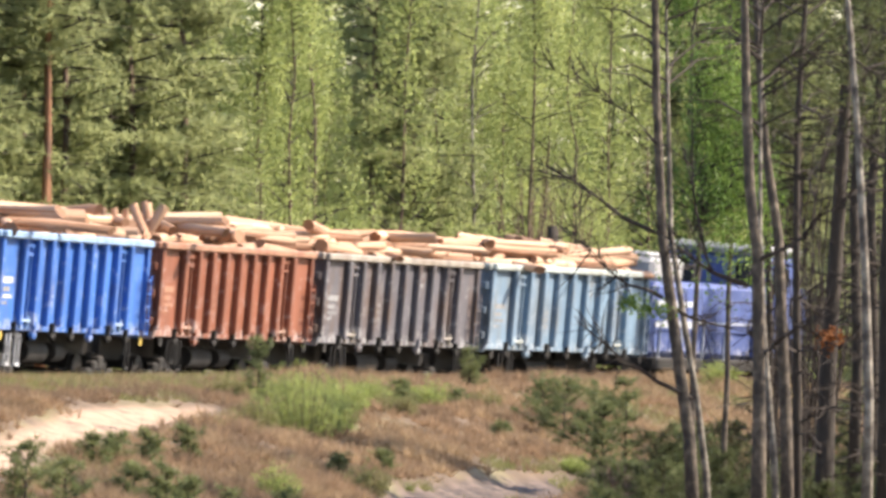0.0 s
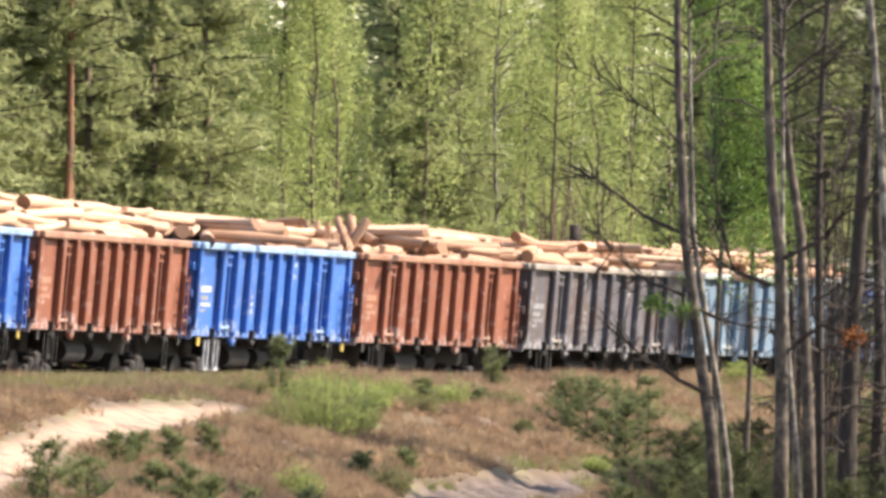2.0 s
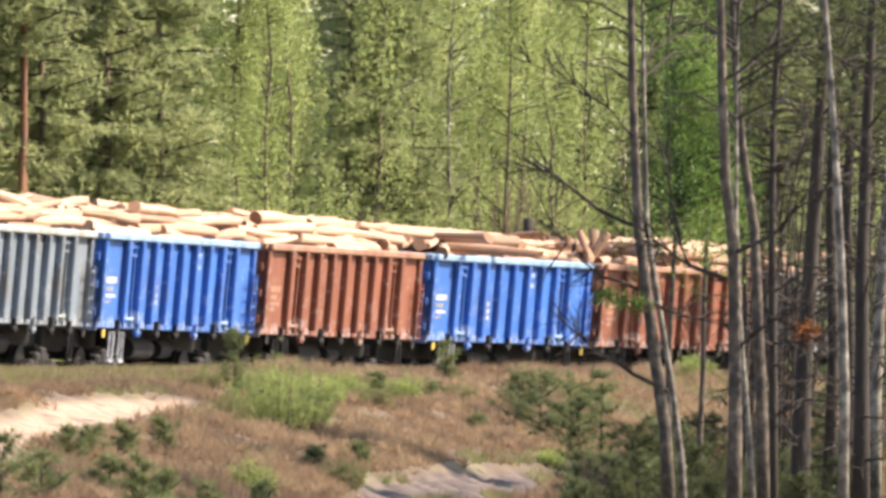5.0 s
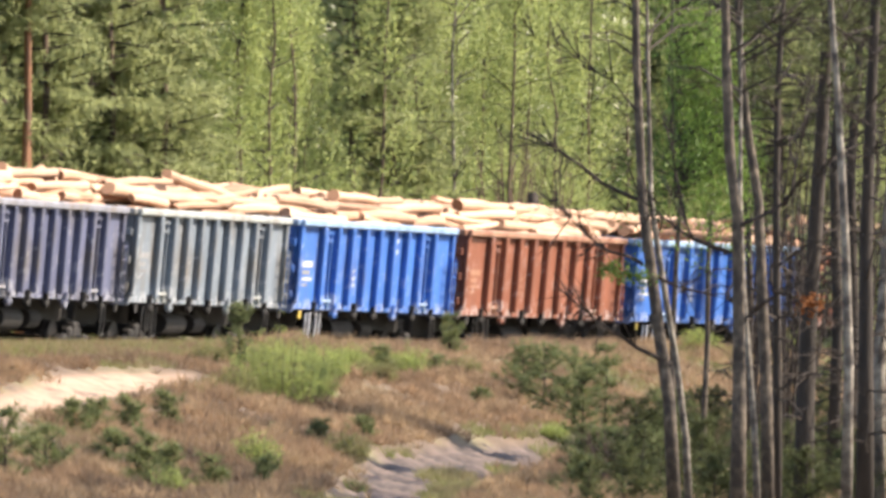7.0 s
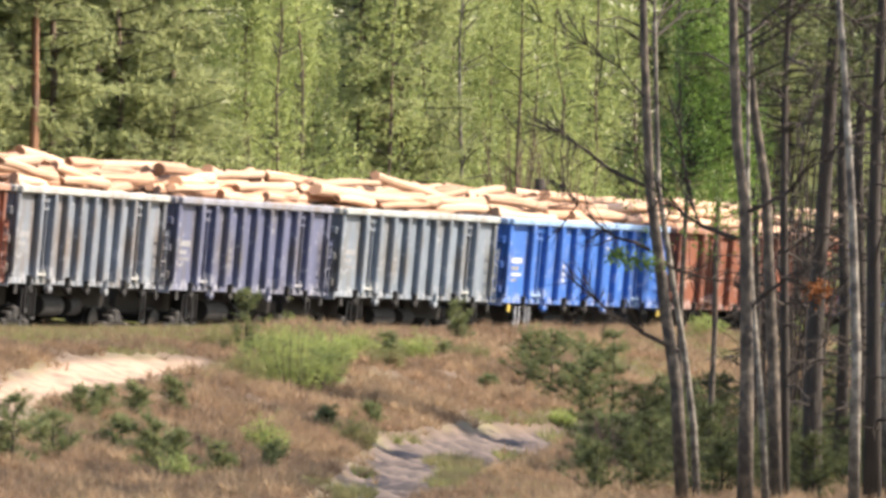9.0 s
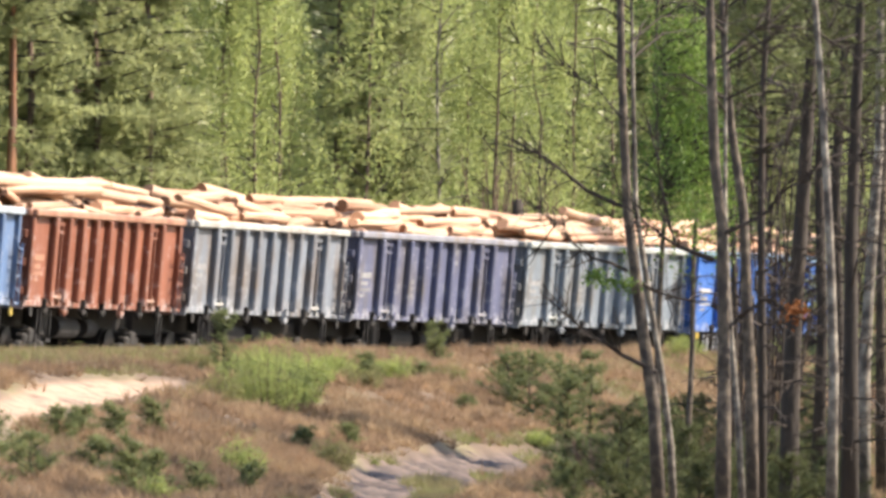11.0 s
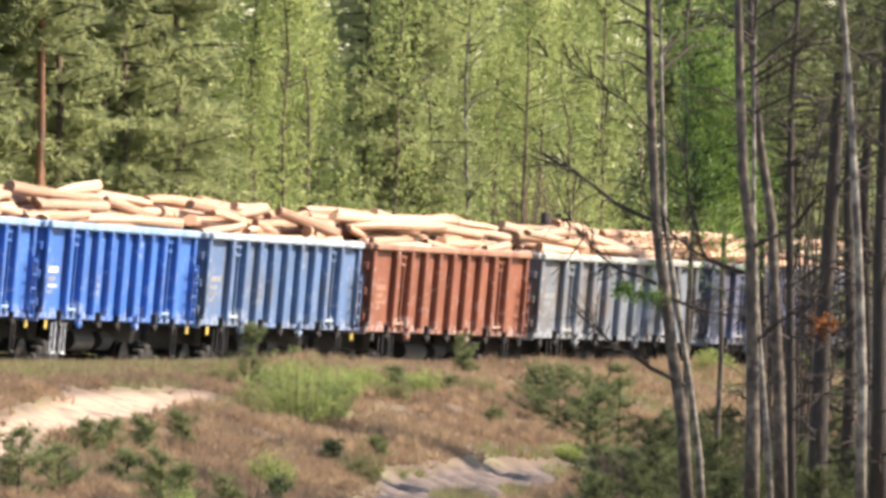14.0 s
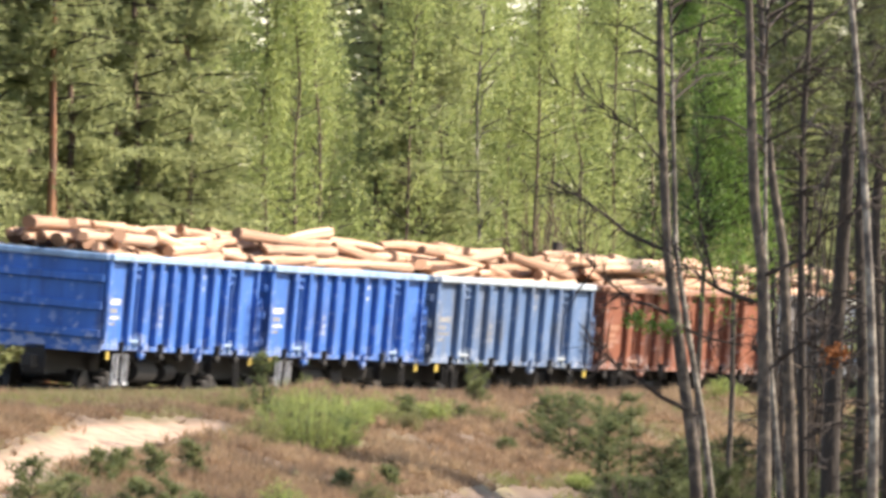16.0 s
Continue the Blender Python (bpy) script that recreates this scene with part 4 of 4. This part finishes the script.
leaning = build_edge_tree("birch_tree", "leaning twin-stemmed birch with mottled bark", [(2.91, 172, 7.97), (2.98, 172, 6.28), (3.09, 172, 4.26), (3.23, 172, 3.3), (3.38, 172, 2.34), (3.53, 172, 1.37), (3.65, 172, 0)],
                0.085, DARK_BIRCH, [([(3.08, 172, 4.25), (2.51, 172, 4.5), (2.1, 172, 4.81), (1.81, 172, 5.01), (1.37, 172, 5.12)], 0.035),
                                    ([(3.11, 172, 3.36), (2.61, 172, 3.53), (2.28, 172, 3.77), (1.88, 172, 4.24)], 0.028),
                                    ([(3.3, 172, 3.2), (3.66, 172, 3.03), (4.32, 172, 2.88)], 0.03),
                                    ([(3.54, 172, 1.92), (3.03, 172, 2.17), (2.54, 172, 2.48), (2.26, 172, 2.72)], 0.04),
                                    ([(3.04, 172, 5.47), (2.64, 172, 5.95), (2.16, 172, 6.26), (1.51, 172, 6.57)], 0.02)], seed=31, leaves=LEAF, twigs=24)
build_edge_tree("birch_tree", "thin pale birch stem beside a thicker one", [(3.1, 172.3, 7.6), (3.14, 172.3, 5.88), (3.22, 172.3, 4.27), (3.44, 172.3, 2.98), (3.62, 172.3, 1.94), (3.78, 172.3, 0.89), (3.86, 172.3, 0)],
                0.05, BIRCH_BARK, top=9.0, seed=32, leaves=LEAF)
build_edge_tree("birch_tree", "slender birch with bare crooked dark branches", [(4.03, 165, 7.76), (4.08, 165, 6.14), (4.14, 165, 4.83), (4.26, 165, 3.98), (4.32, 165, 2.51), (4.34, 165, 1.43), (4.34, 165, 0)],
                0.095, DARK_BIRCH, [([(4.15, 165, 3.5), (3.69, 165, 3.66), (3.57, 165, 3.89), (3.41, 165, 4.58), (3.36, 165, 5.12)], 0.04),
                                   ([(3.69, 165, 3.66), (3.26, 165, 3.96), (2.95, 165, 4.19)], 0.025),
                                   ([(4.39, 165, 2.58), (4.67, 165, 2.83), (4.83, 165, 2.97), (5.0, 165, 2.94), (5.22, 165, 2.76), (5.61, 165, 2.57)], 0.04),
                                   ([(4.79, 165, 2.97), (4.74, 165, 3.29), (4.89, 165, 3.6), (4.95, 165, 3.99), (4.9, 165, 4.3)], 0.03),
                                   ([(4.21, 165, 3.81), (4.73, 165, 4.06), (5.0, 165, 4.3), (5.19, 165, 4.52), (5.45, 165, 4.62)], 0.035),
                                   ([(5.0, 165, 4.3), (5.12, 165, 5.0), (5.18, 165, 5.54)], 0.02),
                                   ([(4.09, 165, 6.22), (4.38, 165, 6.38), (4.68, 165, 6.65), (5.15, 165, 6.71), (5.69, 165, 6.69), (5.92, 165, 6.87)], 0.025)], seed=33, leaves=LEAF, twigs=16)
build_edge_tree("birch_tree", "grey mottled birch among darker trunks", [(4.42, 175, 8.09), (4.53, 175, 6.62), (4.65, 175, 5.47), (4.83, 175, 4.33), (4.92, 175, 2.69), (5.0, 175, 1.38), (5.05, 175, 0)],
                0.085, DARK_BIRCH, seed=34, leaves=LEAF)
build_edge_tree("birch_tree", "thin pale birch stem beside a thicker one", [(4.3, 166, 6.5), (4.33, 166, 4.22), (4.39, 166, 2.98), (4.5, 166, 1.89), (4.58, 166, 1.12), (4.67, 166, 0)], 0.045, BIRCH_BARK, top=8.0, seed=35, leaves=LEAF)
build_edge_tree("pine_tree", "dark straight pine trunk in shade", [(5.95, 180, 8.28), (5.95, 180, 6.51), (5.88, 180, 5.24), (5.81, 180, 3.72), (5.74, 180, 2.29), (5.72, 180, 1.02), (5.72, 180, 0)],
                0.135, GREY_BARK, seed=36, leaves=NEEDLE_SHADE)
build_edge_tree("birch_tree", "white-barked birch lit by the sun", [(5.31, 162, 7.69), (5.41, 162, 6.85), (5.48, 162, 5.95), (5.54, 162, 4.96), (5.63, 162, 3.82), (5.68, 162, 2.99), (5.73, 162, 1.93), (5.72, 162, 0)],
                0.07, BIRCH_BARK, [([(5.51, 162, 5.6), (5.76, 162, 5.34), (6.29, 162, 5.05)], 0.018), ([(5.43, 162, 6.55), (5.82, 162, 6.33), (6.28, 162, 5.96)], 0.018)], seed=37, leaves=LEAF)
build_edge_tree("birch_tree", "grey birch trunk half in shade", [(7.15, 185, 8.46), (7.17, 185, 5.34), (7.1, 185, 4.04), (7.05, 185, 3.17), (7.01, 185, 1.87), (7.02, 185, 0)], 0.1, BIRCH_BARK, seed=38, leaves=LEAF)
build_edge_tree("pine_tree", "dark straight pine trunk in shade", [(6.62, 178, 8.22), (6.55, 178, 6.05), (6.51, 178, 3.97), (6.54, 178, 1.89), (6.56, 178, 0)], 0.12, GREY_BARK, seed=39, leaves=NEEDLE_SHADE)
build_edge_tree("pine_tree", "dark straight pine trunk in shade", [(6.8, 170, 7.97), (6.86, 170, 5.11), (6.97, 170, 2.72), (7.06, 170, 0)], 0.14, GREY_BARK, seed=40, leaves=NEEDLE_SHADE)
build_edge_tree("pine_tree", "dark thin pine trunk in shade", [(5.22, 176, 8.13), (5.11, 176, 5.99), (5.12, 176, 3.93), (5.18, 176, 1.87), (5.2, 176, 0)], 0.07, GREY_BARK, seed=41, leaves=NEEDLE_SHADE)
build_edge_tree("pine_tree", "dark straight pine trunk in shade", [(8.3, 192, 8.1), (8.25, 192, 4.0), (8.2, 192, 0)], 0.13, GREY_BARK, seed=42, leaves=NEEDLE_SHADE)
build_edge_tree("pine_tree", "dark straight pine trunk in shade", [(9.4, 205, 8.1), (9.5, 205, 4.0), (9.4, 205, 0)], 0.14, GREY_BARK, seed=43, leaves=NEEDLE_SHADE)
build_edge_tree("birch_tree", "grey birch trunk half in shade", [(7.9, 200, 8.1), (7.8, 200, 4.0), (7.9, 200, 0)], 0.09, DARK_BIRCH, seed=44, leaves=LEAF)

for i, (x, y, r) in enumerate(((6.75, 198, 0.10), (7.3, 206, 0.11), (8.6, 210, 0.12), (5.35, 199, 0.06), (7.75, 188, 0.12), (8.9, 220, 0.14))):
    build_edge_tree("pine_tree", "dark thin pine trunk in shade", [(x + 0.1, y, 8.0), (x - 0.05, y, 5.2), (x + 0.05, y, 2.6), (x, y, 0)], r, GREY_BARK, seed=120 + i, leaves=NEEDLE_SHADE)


def build_sprig(tree):
    rng = np.random.default_rng(77)
    c = np.stack([rng.uniform(-1.15, -0.35, 60), rng.normal(0, 0.12, 60), rng.normal(3.58, 0.06, 60)], 1)
    c[:, 2] -= (c[:, 0] + 0.35) * 0.18
    v, f = blades(rng, c.tolist(), 0.06, 0.045, 7, quad=True)
    raw("leaves", v, f, LEAF_DEEP, tree, "sprig of fresh green leaves")


build_sprig(leaning)


def build_leafy_tree(x, y, height, low, reach, mat, label, n, seed, leaf):
    t = build_birch(seed, height, low, reach, label, mat, n, leaf, 0.045, DARK_BIRCH)
    t.matrix_basis = pose(x, y, ground_z(x, y) - 0.05)


build_leafy_tree(4.05, 196, 11.0, 5.0, 1.25, LEAF_DEEP, "young tree in deep fresh green leaf", 1100, 51, 0.06)
build_leafy_tree(4.75, 203, 10.5, 5.4, 0.9, LEAF_DEEP, "young tree in deep fresh green leaf", 520, 52, 0.06)
build_leafy_tree(7.9, 214, 9.0, 3.6, 0.9, LEAF, "young birch in thin spring leaf", 130, 53, 0.055)


# ---- young pines and shrubs on the heath ----
def build_young_pine(x, y, height, reach, seed, label="young pine with short green boughs", needles=NEEDLE_YOUNG):
    rng, nrng = random.Random(seed), np.random.default_rng(seed)
    tree = tagged(new("young_pine"), label, "young pine", "young pines on the heath")
    tree.matrix_basis = pose(x, y, ground_z(x, y) - 0.06)
    v, f = tube_data([(0, 0, 0), (rng.gauss(0, 0.02), 0, height * 0.5), (rng.gauss(0, 0.03), 0, height)], [0.03, 0.02, 0.006], 6)
    raw("trunk", v, f, GREY_BARK, tree, smooth=True)
    tufts, limbs = [], []
    z = height * 0.12
    while z < height:
        f = z / height
        for k in range(rng.randint(4, 6)):
            a = rng.uniform(0, 2 * math.pi)
            ln = reach * (1.05 - f) ** 0.5 * rng.uniform(0.3, 1.15) + 0.04
            q = (math.cos(a) * ln, math.sin(a) * ln, z + ln * rng.uniform(0.2, 0.8))
            limbs.append(tube_data([(0, 0, z), q], [0.010, 0.004], 4, False))
            for j in range(3 + int(ln * 9)):
                g = rng.uniform(0.25, 1.05)
                tufts.append((q[0] * g + rng.gauss(0, 0.03), q[1] * g + rng.gauss(0, 0.03), z + (q[2] - z) * g + rng.gauss(0, 0.03)))
        z += rng.uniform(0.10, 0.2) * (0.6 + height * 0.3)
    v, f = join(limbs)
    tagged(raw("boughwork", v, f, TWIG, tree), kind="stuff")
    v, f = blades(nrng, tufts, 0.14, 0.014, 14, lift=0.35)
    raw("needles", v, f, needles, tree)


def build_shrub(x, y, height, reach, n, seed, mat=None, label="yellow-green leafy shrub on the heath", leaf=0.04):
    rng, nrng = random.Random(seed), np.random.default_rng(seed)
    shrub = tagged(new("shrub"), label, "shrub", "leafy shrubs")
    shrub.matrix_basis = pose(x, y, ground_z(x, y) - 0.05)
    stems, cents = [], []
    for i in range(n):
        a = rng.uniform(0, 2 * math.pi)
        q = reach * math.sqrt(rng.random())
        top = height * rng.uniform(0.5, 1.0) * (1.1 - 0.45 * q / reach)
        foot = (math.cos(a) * q * 0.55, math.sin(a) * q * 0.55, 0)
        tip = (math.cos(a) * q, math.sin(a) * q, top)
        stems.append(tube_data([foot, tip], [0.005, 0.0015], 3, False))
        for j in range(9):
            g = rng.uniform(0.15, 1.0)
            cents.append(tuple(foot[k] + (tip[k] - foot[k]) * g + rng.gauss(0, 0.05) for k in range(3)))
    v, f = join(stems)
    tagged(raw("stemwork", v, f, TWIG, shrub), kind="stuff")
    v, f = blades(nrng, cents, leaf, leaf * 0.6, 6, lift=0.3, quad=True)
    raw("leaves", v, f, mat or SHRUB_LEAF, shrub)


build_shrub(-2.75, 237.2, 1.75, 0.85, 130, 61)
build_shrub(-2.2, 241.0, 1.4, 0.7, 80, 62)
build_shrub(-3.3, 238.5, 1.2, 0.6, 60, 65)
build_shrub(-3.6, 234.4, 0.8, 0.5, 60, 63, GRASS, "low grassy shrub on the heath")
build_shrub(-1.5, 256.1, 0.65, 0.6, 80, 64)
build_shrub(6.75, 293.2, 0.75, 0.55, 80, 66)
build_shrub(9.3, 300.0, 0.9, 0.6, 80, 67)
build_shrub(-2.8, 207.4, 0.85, 0.42, 70, 68)
build_shrub(-3.84, 184.8, 0.7, 0.3, 50, 69)
build_shrub(-1.3, 219.4, 0.7, 0.45, 60, 70, GRASS, "low grassy shrub on the heath")
build_shrub(2.75, 249.0, 0.35, 0.35, 50, 71)
for i, (x, y, h, r, n) in enumerate(((-2.1, 250.0, 0.75, 0.7, 90), (-1.0, 253.5, 0.6, 0.55, 70), (-0.3, 259.5, 0.7, 0.5, 60), (0.9, 263.0, 0.5, 0.4, 50), (-3.0, 247.0, 0.8, 0.6, 80), (-4.4, 246.0, 0.5, 0.5, 60), (-2.4, 239.5, 1.3, 0.9, 110))):
    build_shrub(x, y, h, r, n, 400 + i, GRASS if i % 2 else None, "low olive-green brush beside the railway", 0.045)
SLOPE_PINES = [(-6.3, 183.1, 1.05, 0.5), (-5.8, 187.1, 0.8, 0.42), (-4.31, 189.0, 0.85, 0.45), (-3.32, 191.9, 0.6, 0.3), (-4.0, 192.0, 0.7, 0.4), (-5.0, 196, 0.6, 0.35), (-2.6, 199, 0.5, 0.3), (-5.9, 204.3, 0.5, 0.28), (-5.55, 206.3, 0.55, 0.3), (-5.1, 210.2, 0.6, 0.3), (-4.52, 215.0, 0.75, 0.25), (-1.9, 224, 0.45, 0.25), (-1.09, 230.5, 0.35, 0.3), (-3.73, 243.3, 1.35, 0.4), (-0.9, 257.0, 0.55, 0.3)]
ROADSIDE_PINES = [(2.6, 198, 0.7, 0.4), (4.0, 200, 1.0, 0.6), (2.9, 206, 0.9, 0.5), (3.4, 210, 1.0, 0.55), (4.2, 214.0, 1.5, 0.75), (3.6, 222, 0.9, 0.5), (3.1, 231.4, 1.8, 0.4), (3.52, 232.5, 2.3, 0.5), (3.2, 254.0, 1.4, 1.0), (1.29, 254.0, 0.4, 0.2), (2.6, 257.8, 1.3, 0.95), (2.2, 260.5, 1.0, 0.7), (0.3, 262, 0.4, 0.25), (0.59, 270.6, 0.9, 0.3)]
SHADE_PINES = [(2.5, 181, 0.9, 0.55), (3.1, 184, 1.0, 0.6), (4.4, 180, 1.0, 0.6), (5.7, 179, 1.1, 0.65), (3.6, 203, 1.6, 0.85), (4.5, 219, 1.6, 0.8), (5.9, 240, 1.5, 0.8), (6.9, 225, 1.6, 0.9), (3.0, 217, 1.0, 0.6), (6.2, 199, 1.4, 0.8), (4.4, 190, 1.4, 0.75), (5.6, 196, 1.1, 0.6), (6.8, 202, 1.2, 0.7), (4.8, 206.0, 1.3, 0.7), (7.6, 212, 1.3, 0.7), (6.4, 216, 1.5, 0.7), (5.2, 222.8, 1.6, 0.8), (6.2, 230, 1.3, 0.7), (7.4, 234, 1.7, 0.8), (4.6, 236, 1.2, 0.7), (5.0, 244, 0.9, 0.5), (8.3, 246, 1.9, 0.9), (7.0, 246, 1.2, 0.7), (5.4, 252, 1.2, 0.7), (9.6, 258, 1.7, 0.9), (3.95, 186, 1.15, 0.6), (5.0, 187, 1.1, 0.6), (5.35, 183, 0.9, 0.55), (6.0, 186, 1.2, 0.65), (6.6, 184, 1.0, 0.6), (3.55, 193, 1.3, 0.6), (5.0, 215, 1.2, 0.7), (5.8, 209, 1.3, 0.7), (6.9, 191, 1.3, 0.7), (4.1, 226, 1.2, 0.7)]
for i, (x, y, h, r) in enumerate(SLOPE_PINES + ROADSIDE_PINES):
    build_young_pine(x, y, h * 1.08, r * 1.2, 80 + i)
# these take the darker needle colour that stands in for shade
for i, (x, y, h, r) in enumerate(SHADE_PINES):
    build_young_pine(x, y, h, r, 180 + i, "young pine with boughs coloured dark for shade under taller trees", NEEDLE_SHADE)


def build_dry_leaves():
    rng = np.random.default_rng(7)
    c = rng.normal(size=(40, 3)) * (0.13, 0.1, 0.07)
    v, f = blades(rng, c, 0.07, 0.05, 4, quad=True)
    twig, tf = tube_data([(-0.45, 0, 0.1), (0, 0, 0), (0.3, 0, -0.05)], [0.015, 0.012, 0.005], 5)
    thing = tagged(new("dead_branch"), "broken branch with dry orange leaves caught on a pine", "branch")
    thing.matrix_basis = pose(5.35, 165.0, 2.82)
    raw("leaves", v, f, DRY_LEAF, thing)
    raw("twig", twig, tf, TWIG, thing)


build_dry_leaves()


for i, (x, y) in enumerate(((3.2, 205.0), (4.2, 228.0), (5.2, 214.0))):
    build_bare_shrub(x, y, 1.1, 0.9, 14, 200 + i, RED_TWIG, "low bare brushwood on the heath")


# ---- heath cover ----
def build_heath():
    rng = np.random.default_rng(9)
    brown, green, straw = [], [], []
    for i in range(165000):
        x, y = rng.uniform(-14, 16), rng.uniform(135, 330)
        if abs(x / y) > 0.050:
            continue
        u, w = track_coords(x, y)
        if not 2.9 < w < 40:
            continue
        s = sand_at(x, y)
        clump = noise.noise((x * 0.55, y * 0.22, 8.0)) + 0.5 * noise.noise((x * 1.6, y * 0.7, 2.0))
        tuft = w > 12.3 and noise.noise((x * 0.9, y * 0.16, 31.0)) > 0.22
        if (s > 0.25 and not tuft) or (s > 0 and not tuft and clump < 0.2):
            continue
        z = ground_z(x, y) - (0.17 if s > 0.25 else 0.03)
        if s > 0.25:
            green.append((x, y, z))
            continue
        grassy = noise.noise((x * 0.25, y * 0.07, 20.0)) + (0.45 if w < 6.5 and u < -5 else 0.0) + (0.25 if w > 17 else 0) + (0.15 if x > 4.5 else 0)
        if grassy > 0.24 and rng.random() < 0.8:
            green.append((x, y, z))
        elif clump > -0.25:
            brown.append((x, y, z + max(0.0, clump) * 0.10))
        elif rng.random() < 0.4:
            straw.append((x, y, z))
    for name, pts, ln, wd, n, lift, mat, label in (
            ("heather", brown, 0.21, 0.026, 9, 0.9, HEATH, "low dry brown heather covering the heath"),
            ("grass", green, 0.20, 0.02, 8, 1.3, GRASS, "short yellow-green spring grass"),
            ("dry_grass", straw, 0.16, 0.02, 7, 1.3, HEATH, "thin dry brown grass on sand")):
        v, f = blades(rng, pts, ln, wd, n, lift=lift)
        tagged(raw(name, v, f, mat), label, name.replace("_", " "), kind="stuff")
    for name, seed, mat, label in (("tussock_grass", 41, STRAW, "taller tan tussocks of dry grass"), ("heather_clumps", 42, HEATH, "rounded brown clumps of heather")):
        rng = np.random.default_rng(seed)
        pts = []
        for i in range(1500):
            x, y = rng.uniform(-11, 13), rng.uniform(165, 300)
            u, w = track_coords(x, y)
            if abs(x / y) > 0.045 or not (7.5 if u < -5 else 4.0) < w < 34 or sand_at(x, y) > 0 or noise.noise((x * 0.4, y * 0.1, seed)) < -0.05:
                continue
            r = rng.uniform(0.15, 0.4)
            for j in range(14):
                px, py = x + rng.normal() * r, y + rng.normal() * r * 1.5
                pts.append((px, py, ground_z(px, py) + 0.12 * math.exp(-((px - x) / r) ** 2)))
        v, f = blades(rng, pts, 0.27, 0.022, 10, lift=1.1)
        tagged(raw(name, v, f, mat), label, name.replace("_", " "), kind="stuff")


build_heath()


# ---- movement ----
def motions():
    times = [i * 0.5 for i in range(33)]
    turns = [i * 2 / FPS for i in range(241)]
    for thing, sets, offset in TRAIN:
        walk(thing, [(t, train_pose(run(t) + offset)) for t in times])
        for wheelset in sets:
            x, y, z = wheelset.matrix_basis.translation
            walk(wheelset, [(t, pose(x, y, z) @ Matrix.Rotation(run(t) / 0.475, 4, "Y")) for t in turns])


motions()
